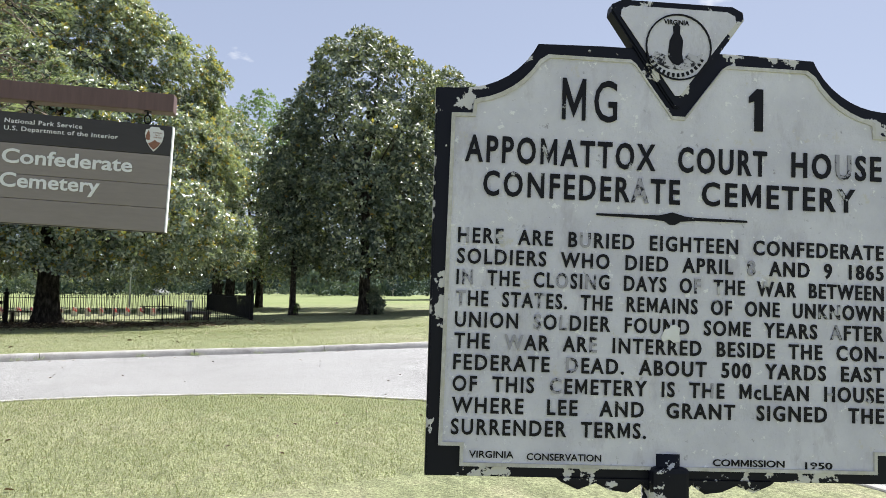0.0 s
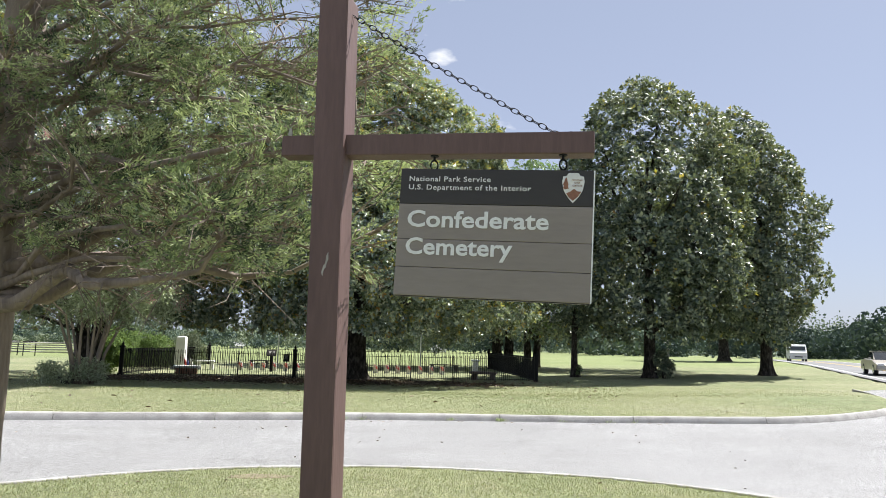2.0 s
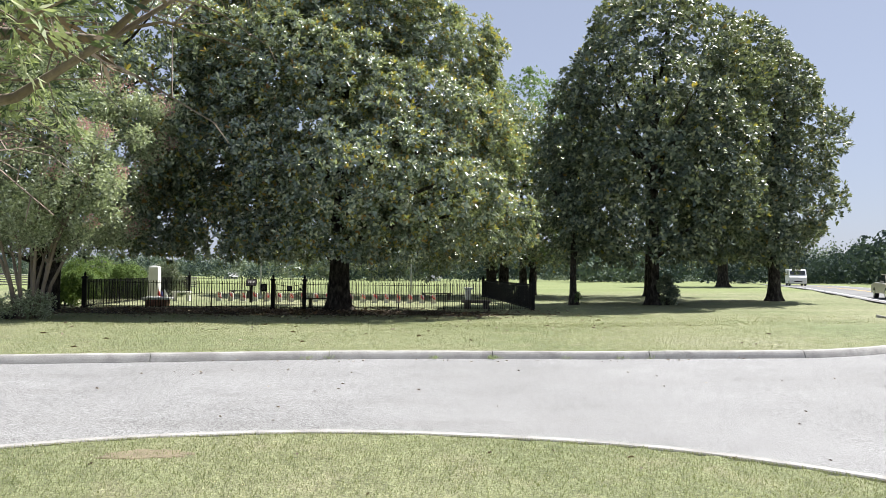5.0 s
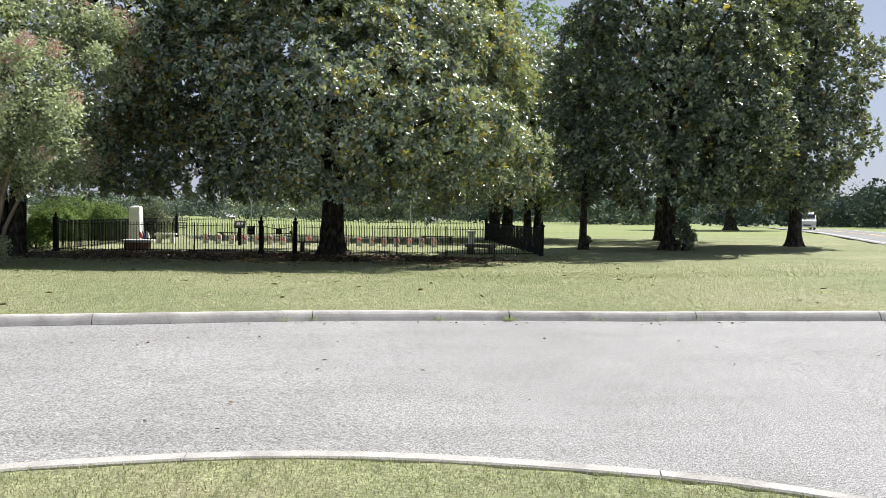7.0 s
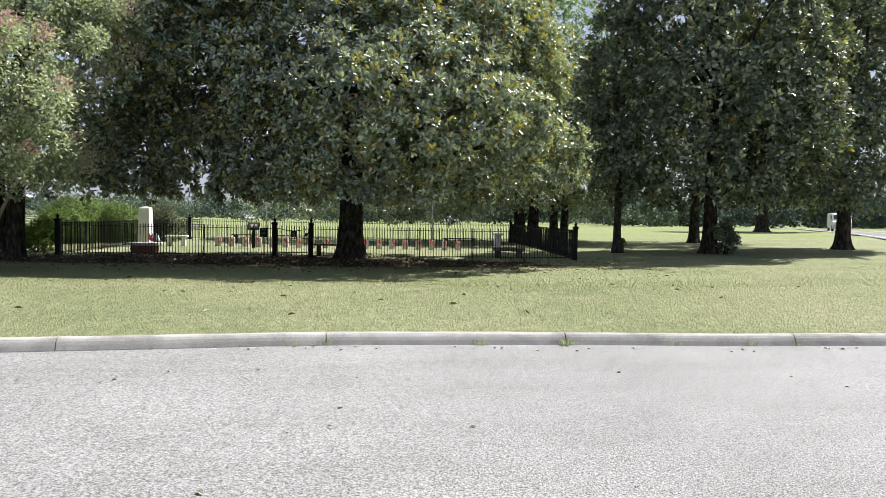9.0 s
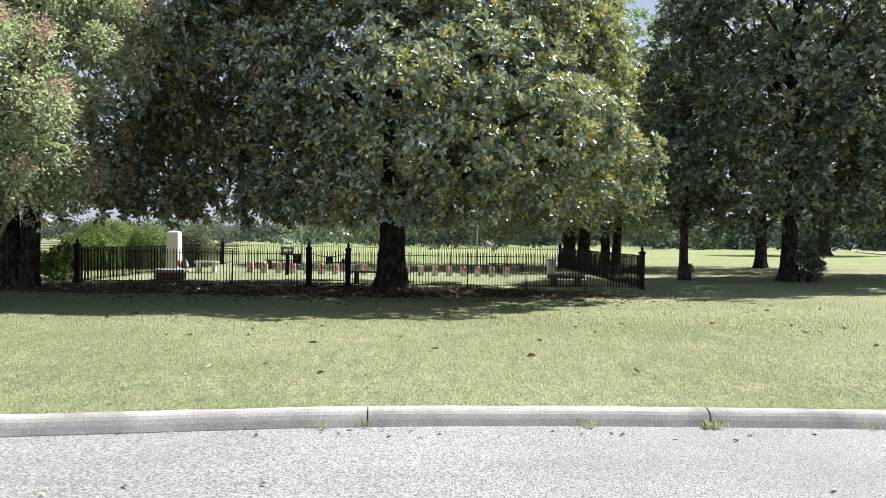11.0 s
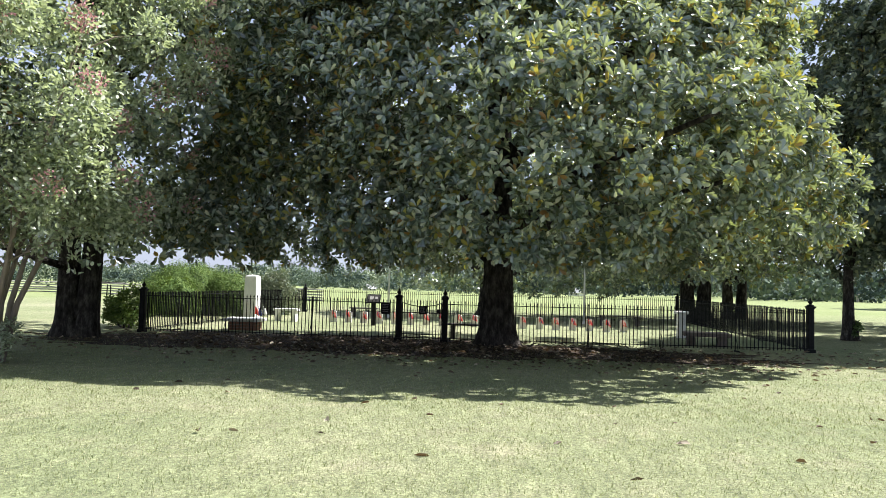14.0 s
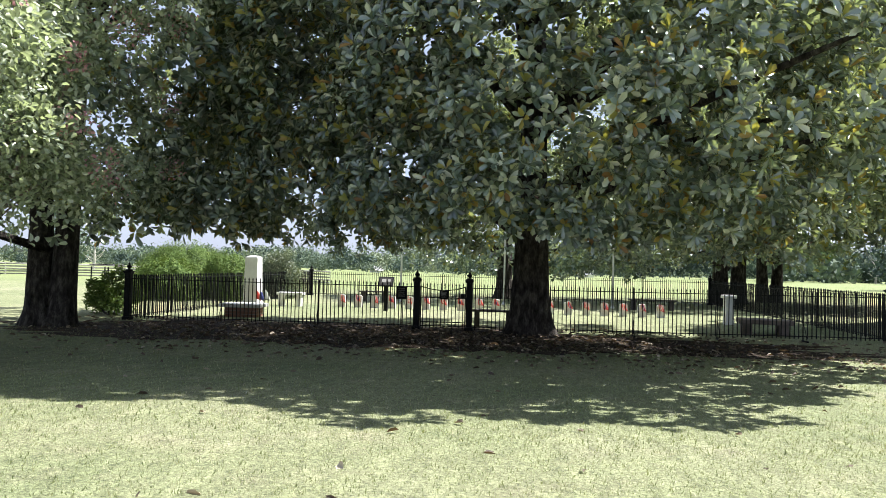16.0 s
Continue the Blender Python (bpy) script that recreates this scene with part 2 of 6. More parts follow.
M["grey_stone"] = two_scale("grey_stone", [(0.3, (0.25, 0.235, 0.22)), (0.7, (0.4, 0.38, 0.36))], 3.0, 40.0, 0.8, 0.4, 0.005)
M["flag_red"] = leaf_mat("red_cloth", [(0.0, (0.62, 0.10, 0.10)), (1.0, (0.70, 0.16, 0.15))], 0.8, 0.45, (0.85, 0.25, 0.22), 0.1)
M["brown_stone"] = two_scale("weathered_brown_stone", [(0.3, (0.10, 0.075, 0.06)), (0.7, (0.21, 0.17, 0.145))], 3.0, 40.0, 0.85, 0.5, 0.006)
M["flag_blue"] = two_scale("blue_cloth", [(0.3, (0.05, 0.06, 0.22)), (0.7, (0.07, 0.08, 0.3))], 6.0, 80.0, 0.8)
M["pole"] = two_scale("white_pole_paint", [(0.3, (0.7, 0.7, 0.7)), (0.7, (0.8, 0.8, 0.8))], 6.0, 50.0, 0.4)
M["dark_wood"] = two_scale("weathered_dark_timber", [(0.3, (0.05, 0.042, 0.036)), (0.7, (0.12, 0.10, 0.085))], 4.0, 40.0, 0.85, 0.5, 0.006)
M["grey_wood"] = two_scale("weathered_grey_timber", [(0.3, (0.22, 0.20, 0.18)), (0.7, (0.4, 0.38, 0.35))], 4.0, 40.0, 0.85, 0.5, 0.006)
M["litter"] = two_scale("leaf_litter", [(0.3, (0.026, 0.019, 0.015)), (0.6, (0.062, 0.046, 0.034)), (0.8, (0.13, 0.10, 0.075))], 4.0, 24.0, 0.95, 1.0, 0.03, spec=0.1, grain=0.6)


def peeling():
    n = Nodes("peeling_silver_paint")
    big = n.noise(5.0, 5.0, 0.6)
    chips = n.noise(38.0, 6.0, 0.7)
    c = n.ramp(big, [(0.3, (0.56, 0.555, 0.61)), (0.55, (0.68, 0.675, 0.72)), (0.75, (0.77, 0.765, 0.80))])
    c = n.mix(n.ramp(n.noise(11.0, 6.0, 0.75, (1.0, 1.0, 0.4)), [(0.54, (0, 0, 0)), (0.72, (0.8, 0.8, 0.8))]), c, (0.47, 0.45, 0.49))
    c = n.mix(n.ramp(n.noise(7.0, 6.0, 0.8), [(0.6, (0, 0, 0)), (0.66, (0.75, 0.75, 0.75))]), c, (0.60, 0.57, 0.50))
    c = n.mix(n.ramp(chips, [(0.62, (0, 0, 0)), (0.65, (1, 1, 1))]), c, (0.84, 0.84, 0.84))
    c = n.mix(n.ramp(chips, [(0.30, (0.8, 0.8, 0.8)), (0.36, (0, 0, 0))]), c, (0.33, 0.32, 0.35))
    n.bump(chips, 0.8, 0.006)
    return n.done(c, 0.5, 0.0, 0.4)


def chipped(name, dark, under, scale, lo, hi):
    n = Nodes(name)
    f = n.noise(scale, 5.0, 0.65)
    m = n.ramp(f, [(lo, (0, 0, 0)), (hi, (1, 1, 1))])
    c = n.mix(m, dark, under)
    n.bump(m, 0.5, 0.002)
    return n.done(c, 0.5, 0.0, 0.22)


M["silver"] = peeling()
M["black_chip"] = chipped("chipped_black_paint", (0.005, 0.006, 0.012), (0.62, 0.61, 0.58), 9.0, 0.56, 0.57)
M["letter"] = chipped("worn_black_letter_paint", (0.006, 0.006, 0.008), (0.50, 0.50, 0.50), 14.0, 0.645, 0.67)
M["letter_worn"] = chipped("bare_worn_letter", (0.36, 0.355, 0.385), (0.02, 0.02, 0.025), 55.0, 0.52, 0.57)
M["letter_half"] = chipped("half_worn_relief_paint", (0.02, 0.02, 0.025), (0.50, 0.495, 0.53), 42.0, 0.44, 0.5)
M["gold"] = two_scale("yellowed_old_paint", [(0.3, (0.46, 0.44, 0.37)), (0.7, (0.64, 0.63, 0.60))], 12.0, 70.0, 0.6)
M["car_body"] = two_scale("champagne_car_paint", [(0.3, (0.42, 0.38, 0.32)), (0.7, (0.45, 0.41, 0.35))], 1.0, 40.0, 0.28, 0.02, 0.001, 0.3)
M["van_body"] = two_scale("white_car_paint", [(0.3, (0.75, 0.75, 0.75)), (0.7, (0.8, 0.8, 0.8))], 1.0, 40.0, 0.3, 0.02, 0.001)
M["car_glass"] = two_scale("dark_car_glass", [(0.3, (0.02, 0.025, 0.03)), (0.7, (0.03, 0.035, 0.04))], 1.0, 40.0, 0.08, 0.0, 0.001)
M["tyre"] = two_scale("black_rubber", [(0.3, (0.015, 0.015, 0.015)), (0.7, (0.025, 0.025, 0.025))], 5.0, 50.0, 0.8)
M["chrome"] = two_scale("bright_metal", [(0.3, (0.6, 0.6, 0.6)), (0.7, (0.7, 0.7, 0.7))], 5.0, 50.0, 0.25, 0.05, 0.001, 1.0)
M["lamp_glass"] = two_scale("clear_lamp_glass", [(0.3, (0.6, 0.6, 0.6)), (0.7, (0.7, 0.7, 0.7))], 5.0, 50.0, 0.1)
M["roof"] = two_scale("grey_shingle_roof", [(0.3, (0.3, 0.3, 0.31)), (0.7, (0.42, 0.42, 0.42))], 1.0, 8.0, 0.8)
M["snag"] = two_scale("bleached_dead_wood", [(0.3, (0.4, 0.37, 0.34)), (0.7, (0.55, 0.52, 0.48))], 2.0, 20.0, 0.8)
M["dirt"] = two_scale("reddish_bare_soil", [(0.3, (0.17, 0.14, 0.09)), (0.7, (0.25, 0.21, 0.13))], 5.0, 40.0, 0.9, 0.8, 0.01, grain=0.4)

# ---- helpers for building ----


def obj_mesh(name, me, material, parent=None, label=""):
    ob = new(name, me)
    for m in material if isinstance(material, (list, tuple)) else [material]:
        me.materials.append(m)
    if parent:
        ob.parent = parent
    if label:
        ob["label"] = label
    return ob


def part(name, bm, material, parent=None, label="", smooth=False):
    me = bpy.data.meshes.new(name)
    bm.normal_update()
    bm.to_mesh(me)
    bm.free()
    if smooth:
        me.shade_smooth()
    return obj_mesh(name, me, material, parent, label)


def thing(name, x, y, z, rz=0.0, label="", category="", group="", kind=""):
    ob = new(name)
    ob.empty_display_size = 0.1
    ob.matrix_world = pose(x, y, z, 0, 0, rz)
    return tagged(ob, label, category, group, kind)


def soup(name, V, F, material, parent=None, label="", idx=None, smooth=False):
    """One mesh from arrays: V (n,3) and F (m,k)."""
    me = bpy.data.meshes.new(name)
    F = np.asarray(F, dtype=np.int32)
    m, k = F.shape
    me.vertices.add(len(V))
    me.vertices.foreach_set("co", np.asarray(V, dtype=np.float32).ravel())
    me.loops.add(m * k)
    me.loops.foreach_set("vertex_index", F.ravel())
    me.polygons.add(m)
    me.polygons.foreach_set("loop_start", np.arange(0, m * k, k, dtype=np.int32))
    if idx is not None:
        me.polygons.foreach_set("material_index", np.asarray(idx, dtype=np.int32))
    me.update(calc_edges=True)
    if smooth:
        me.shade_smooth()
    return obj_mesh(name, me, material, parent, label)


def box(bm, cx, cy, cz, sx, sy, sz, bevel=0.0, m=None):
    r = bmesh.ops.create_cube(bm, size=1.0, matrix=(m or Matrix()) @ Matrix.Translation((cx, cy, cz)) @ Matrix.Diagonal((sx, sy, sz, 1)))
    if bevel:
        es = list({e for v in r["verts"] for e in v.link_edges})
        bmesh.ops.bevel(bm, geom=es, offset=bevel, segments=2, affect="EDGES", profile=0.6)
    return bm


def boxed(name, size, at, material, parent=None, bevel=0.0, label=""):
    bm = bmesh.new()
    box(bm, *at, *size, bevel)
    return part(name, bm, material, parent, label)


def cone(bm, x, y, z0, z1, r0, r1, seg=12):
    bmesh.ops.create_cone(bm, cap_ends=True, segments=seg, radius1=r0, radius2=r1, depth=z1 - z0, matrix=Matrix.Translation((x, y, (z0 + z1) / 2)))
    return bm


def lathe(bm, prof, seg=12, m=None):
    """A turned solid from rows of radius and height."""
    m = m or Matrix()
    rings = [[bm.verts.new(m @ Vector((r * math.cos(2 * math.pi * i / seg), r * math.sin(2 * math.pi * i / seg), z))) for i in range(seg)] for r, z in prof]
    for a, b in zip(rings, rings[1:]):
        for i in range(seg):
            bm.faces.new((a[i], a[(i + 1) % seg], b[(i + 1) % seg], b[i]))
    bm.faces.new(rings[0][::-1])
    bm.faces.new(rings[-1])
    return bm


def tube(bm, pts, radii, seg=8, cap=True):
    """A tapered tube through points."""
    rings = []
    pts = [Vector(p) for p in pts]
    side = None
    for i, p in enumerate(pts):
        d = (pts[min(i + 1, len(pts) - 1)] - pts[max(i - 1, 0)]).normalized()
        if side is None:
            side = d.orthogonal().normalized()
        side = (side - d * side.dot(d)).normalized()
        up = d.cross(side)
        rings.append([bm.verts.new(p + (side * math.cos(2 * math.pi * k / seg) + up * math.sin(2 * math.pi * k / seg)) * radii[i]) for k in range(seg)])
    for a, b in zip(rings, rings[1:]):
        for k in range(seg):
            bm.faces.new((a[k], a[(k + 1) % seg], b[(k + 1) % seg], b[k]))
    if cap:
        bm.faces.new(rings[0][::-1])
        bm.faces.new(rings[-1])
    return bm


def smoothed(pts, step):
    """Catmull-Rom through 2D points, resampled evenly."""
    p = [np.array(q, float) for q in pts]
    p = [2 * p[0] - p[1]] + p + [2 * p[-1] - p[-2]]
    fine = []
    for a, b, c, d in zip(p, p[1:], p[2:], p[3:]):
        for u in np.linspace(0, 1, 24, endpoint=False):
            fine.append(0.5 * (2 * b + (c - a) * u + (2 * a - 5 * b + 4 * c - d) * u * u + (3 * b - a - 3 * c + d) * u ** 3))
    fine.append(p[-2])
    fine = np.array(fine)
    s = np.r_[0, np.cumsum(np.linalg.norm(np.diff(fine, axis=0), axis=1))]
    n = max(2, int(s[-1] / step) + 1)
    t = np.linspace(0, s[-1], n)
    return np.c_[np.interp(t, s, fine[:, 0]), np.interp(t, s, fine[:, 1])]


def step01(a, b, v):
    u = np.clip((v - a) / (b - a), 0, 1)
    return u * u * (3 - 2 * u)


# ---- the ground ----
HWY = np.array((24.3, 30.3))
ALONG = np.array((0.466, 0.885)) / np.hypot(0.466, 0.885)
ACROSS = np.array((ALONG[1], -ALONG[0]))
ROAD_W = 6.2

KERB = smoothed([(-60, 3.5), (-30, 11.4), (-14, 14.4), (-6.1, 15.28), (-2.65, 15.72), (0.0, 16.08), (2.95, 16.17), (5.95, 16.1), (8.4, 15.92), (9.5, 15.95), (11.05, 16.42), (13.1, 17.6), (14.5, 18.85), (15.75, 20.6), (17.2, 23.2), (18.3, 25.6)], 0.25)
EDGE = smoothed([(-14, -30), (-10, -4), (-6.4, 6.4), (-4.9, 8.3), (-3.45, 9.35), (-2.3, 9.98), (-1.1, 10.31), (0.45, 10.41), (2.03, 10.13), (3.45, 9.62), (4.8, 8.6), (5.8, 7.35), (6.15, 6.3), (6.2, 3.0), (4.5, -8), (-4, -30)], 0.2)
VERGE = [tuple(HWY + ALONG * s - ACROSS * 0.45) for s in (-2.0, 20.0, 60.0, 300.0)]
LINE = np.vstack([KERB, np.array(VERGE)])


def rise(x):
    return 0.018 * np.clip(x - 5, 0, 55)


def signed(px, py, line):
    """Distance from a line, positive to its left."""
    best = np.full(px.shape, 1e9)
    sign = np.ones(px.shape)
    for (ax, ay), (bx, by) in zip(line[:-1], line[1:]):
        dx, dy = bx - ax, by - ay
        t = np.clip(((px - ax) * dx + (py - ay) * dy) / (dx * dx + dy * dy), 0, 1)
        ex, ey = px - ax - t * dx, py - ay - t * dy
        d = np.hypot(ex, ey)
        s = np.where(dx * ey - dy * ex >= 0, 1.0, -1.0)
        near = d < best - 1e-9
        best = np.where(near, d, best)
        sign = np.where(near, s, sign)
    return best * sign


def lawn_z(x, y):
    x, y = np.asarray(x, float), np.asarray(y, float)
    z = rise(x) + 0.13 + 0.05 * step01(16, 19, y) - 0.23 * step01(19, 31, y)
    far = np.hypot(x, y)
    return z - 0.0072 * np.clip(far - 75, 0, 240)


def ground_z(x, y):
    x, y = np.asarray(x, float), np.asarray(y, float)
    k = signed(x, y, LINE)
    e = signed(x, y, EDGE)
    h = (x - HWY[0]) * ACROSS[0] + (y - HWY[1]) * ACROSS[1]
    lz = lawn_z(x, y)
    far = np.hypot(x, y)
    bed = rise(x) - 0.08 - 0.0072 * np.clip(far - 75, 0, 240)
    hw = step01(-4.0, -0.6, h)
    verge = lz * (1 - hw) + (rise(x) - 0.0072 * np.clip(far - 75, 0, 240) + 0.02) * hw
    top = np.where(y > 26, verge, lz)
    z = bed + (top - bed) * np.clip((k + 0.02) / 0.16, 0, 1)
    near = rise(x) + 0.045 + 0.03 * step01(0.2, 1.5, -e)
    z = np.where((e < 0.2) & (y < 14), bed + (near - bed) * np.clip((0.16 - e) / 0.28, 0, 1), z)
    z = np.where(h > ROAD_W + 0.5, rise(x) + 0.05 + 0.5 * step01(ROAD_W + 2, ROAD_W + 9, h) - 0.0072 * np.clip(far - 75, 0, 240), z)
    return z


def spread(lo, hi, fine, ends, grow=1.22):
    a = list(np.arange(lo, hi + 1e-6, fine))
    s, v = fine, a[-1]
    while v < ends[1]:
        s *= grow
        v += s
        a.append(v)
    s, v = fine, a[0]
    while v > ends[0]:
        s *= grow
        v -= s
        a.insert(0, v)
    return np.array(a)


def sheet(name, xs, ys, zf, material, keep=None):
    X, Y = np.meshgrid(xs, ys, indexing="ij")
    Z = zf(X, Y)
    nx, ny = X.shape
    i = np.arange(nx * ny).reshape(nx, ny)
    F = np.stack([i[:-1, :-1], i[1:, :-1], i[1:, 1:], i[:-1, 1:]], -1).reshape(-1, 4)
    return soup(name, np.stack([X, Y, Z], -1).reshape(-1, 3), F, material, smooth=True)


gx = spread(-19, 20, 0.27, (-1500, 1500))
gy = spread(5, 25, 0.14, (-1500, 1500), 1.15)
ground = sheet("ground", gx, gy, ground_z, M["turf"])
tagged(ground, "sunlit mown lawn with dry patches and open field", "lawn", kind="structure")


def road_z(x, y):
    return rise(x) - 0.005 + 0.012 * np.sin(x * 0.4) * 0.3


road = sheet("road", np.linspace(-60, 30, 91), np.linspace(-40, 27, 68), road_z, M["asphalt"])
tagged(road, "pale worn asphalt side road strewn with small leaves", "road", kind="structure")


def strip(name, off0, off1, s0, s1, lift, material, n=80):
    V, F = [], []
    for k in range(n + 1):
        s = s0 + (s1 - s0) * k / n
        for o in (off0, off1):
            p = HWY + ALONG * s + ACROSS * o
            p = p - ACROSS * 0.0006 * max(0, s - 20) ** 2 * 0.6
            z = float(rise(p[0]) - 0.0072 * max(0, math.hypot(*p) - 75)) + lift
            V.append((p[0], p[1], z))
    for k in range(n):
        F.append((2 * k, 2 * k + 1, 2 * k + 3, 2 * k + 2))
    return soup(name, V, F, material)


hwy = tagged(strip("highway", -0.5, ROAD_W + 0.6, -70, 220, 0.03, M["highway"]), "grey two-lane asphalt highway running past the lawn", "road", kind="structure")
for nm, a, b, mt in (("edge_line", 0.0, 0.12, "white_line"), ("edge_line", ROAD_W - 0.12, ROAD_W, "white_line"), ("centre_line", 2.9, 3.0, "yellow_line"), ("centre_line", 3.12, 3.22, "yellow_line")):
    ln = strip(nm, a, b, -60, 215, 0.036, M[mt])
    ln.parent = hwy

# far kerb, cast in lengths with open joints
kerb = thing("kerb", 0, 0, 0, label="pale weathered concrete kerb along the side road", category="kerb", kind="structure")
ks = np.r_[0, np.cumsum(np.linalg.norm(np.diff(KERB, axis=0), axis=1))]


def kerb_at(s):
    p = np.array((np.interp(s, ks, KERB[:, 0]), np.interp(s, ks, KERB[:, 1])))
    q = np.array((np.interp(s + 0.05, ks, KERB[:, 0]), np.interp(s + 0.05, ks, KERB[:, 1])))
    d = (q - p) / max(1e-6, np.linalg.norm(q - p))
    return p, np.array((-d[1], d[0]))


s_zero = float(np.interp(0.0, KERB[:, 0], ks))
JOINT = 2.98
prof = [(0.0, -0.1), (0.0, 0.0), (0.022, 0.055), (0.042, 0.092), (0.062, 0.116), (0.085, 0.129), (0.15, 0.135), (0.16, 0.125), (0.16, -0.1)]
first = s_zero - JOINT * int(s_zero / JOINT)
cut = [first + JOINT * k for k in range(int((ks[-1] - first) / JOINT) + 1)]
cut[-1] = ks[-1] - 0.05
for s0, s1 in zip(cut, cut[1:]):
    bm = bmesh.new()
    rows = []
    n = 8
    for k in range(n + 1):
        s = s0 + 0.006 + (s1 - s0 - 0.012) * k / n
        p, nn = kerb_at(s)
        z = float(rise(p[0]))
        w = random.uniform(-0.004, 0.004)
        rows.append([bm.verts.new((p[0] + nn[0] * (o + w), p[1] + nn[1] * (o + w), z + h + (random.uniform(-0.003, 0.003) if h > 0.1 else 0))) for o, h in prof])
    for a, b in zip(rows, rows[1:]):
        for i in range(len(prof) - 1):
            bm.faces.new((a[i], b[i], b[i + 1], a[i + 1]))
    bm.faces.new(rows[0])
    bm.faces.new(rows[-1][::-1])
    bmesh.ops.recalc_face_normals(bm, faces=bm.faces)
    part("kerb_stone", bm, M["concrete"], kerb, smooth=False)

# flush concrete edging of the near lawn
edging = thing("edging", 0, 0, 0, label="narrow concrete edging flush with the near lawn", category="kerb", kind="structure")
es = np.r_[0, np.cumsum(np.linalg.norm(np.diff(EDGE, axis=0), axis=1))]
lo, hi = 33.0, es[-1] - 30
k = lo
while k < hi:
    bm = bmesh.new()
    rows = []
    for i in range(9):
        s = k + 0.004 + (2.992) * i / 8
        p = np.array((np.interp(s, es, EDGE[:, 0]), np.interp(s, es, EDGE[:, 1])))
        q = np.array((np.interp(s + 0.05, es, EDGE[:, 0]), np.interp(s + 0.05, es, EDGE[:, 1])))
        d = (q - p) / np.linalg.norm(q - p)
        nn = np.array((-d[1], d[0]))
        z = float(rise(p[0]))
        rows.append([bm.verts.new((p[0] + nn[0] * o, p[1] + nn[1] * o, z + h)) for o, h in ((0.06, -0.08), (0.06, 0.028), (0.05, 0.04), (-0.05, 0.042), (-0.06, 0.03), (-0.06, -0.08))])
    for a, b in zip(rows, rows[1:]):
        for i in range(5):
            bm.faces.new((a[i], a[i + 1], b[i + 1], b[i]))
    bm.faces.new(rows[0])
    bm.faces.new(rows[-1][::-1])
    bmesh.ops.recalc_face_normals(bm, faces=bm.faces)
    part("edging_stone", bm, M["concrete"], edging)
    k += 3.0


def gz(x, y):
    return float(ground_z(np.array([x]), np.array([y]))[0])


def lz(x, y):
    return float(lawn_z(x, y))

# ---- trees ----
rng = np.random.default_rng(7)


def unit(v):
    return v / np.maximum(np.linalg.norm(v, axis=-1, keepdims=True), 1e-9)


def leaf_arrays(P, D, N, L, W, fold=0.25, plain=False):
    """Folded oval leaves: base P, direction D, upper side N, length L, width W."""
    S = unit(np.cross(D, N))
    N = np.cross(S, D)
    L, W = L[:, None], W[:, None]
    lift = N * W * fold
    if plain:
        V = np.stack([P, P + D * L * 0.58 + S * W * 0.5 + lift, P + D * L, P + D * L * 0.58 - S * W * 0.5 + lift], 1)
        return V.reshape(-1, 3), np.arange(len(P) * 4).reshape(-1, 4)
    droop = N * L * 0.10
    V = np.stack([P, P + D * L * 0.36 + S * W * 0.37 + lift, P + D * L * 0.80 + S * W * 0.47 + lift - droop * 0.4, P + D * L - droop,
                  P + D * L * 0.80 - S * W * 0.47 + lift - droop * 0.4, P + D * L * 0.36 - S * W * 0.37 + lift], 1)
    i = np.arange(len(P))[:, None] * 6
    F = np.concatenate([i + np.array([[0, 1, 2, 3]]), i + np.array([[0, 3, 4, 5]])], 1).reshape(-1, 4)
    return V.reshape(-1, 3), F


def rosettes(C, A, k, L, W, spread_=1.0, young=0.0, plain=False):
    """k leaves fanned round each tip C about its axis A."""
    n = len(C)
    ref = unit(rng.normal(size=(n, 3)))
    U = unit(np.cross(A, ref))
    Wv = np.cross(A, U)
    Cs, Ds, Ns, Ls, Ws, Ix = [], [], [], [], [], []
    isy = rng.random(n) < young
    for j in range(k):
        ang = 2 * math.pi * j / k + rng.normal(0, 0.25, n)
        inner = j % 3 == 0
        tilt = np.clip(rng.normal(0.55 if inner else 1.15, 0.2, n) * spread_, 0.15, 1.7)
        side = U * np.cos(ang)[:, None] + Wv * np.sin(ang)[:, None]
        D = unit(A * np.cos(tilt)[:, None] + side * np.sin(tilt)[:, None] + np.array([0, 0, -0.12]))
        Nn = unit(A * np.sin(tilt)[:, None] - side * np.cos(tilt)[:, None] + rng.normal(0, 0.15, (n, 3)))
        Cs.append(C + D * 0.02)
        Ds.append(D)
        Ns.append(Nn)
        Ls.append(L * rng.uniform(0.75, 1.15, n))
        Ws.append(W * rng.uniform(0.8, 1.15, n))
        Ix.append((isy & inner).astype(int))
    V, F = leaf_arrays(*[np.concatenate(q) for q in (Cs, Ds, Ns, Ls, Ws)], plain=plain)
    return V, F, np.repeat(np.concatenate(Ix), 1 if plain else 2)


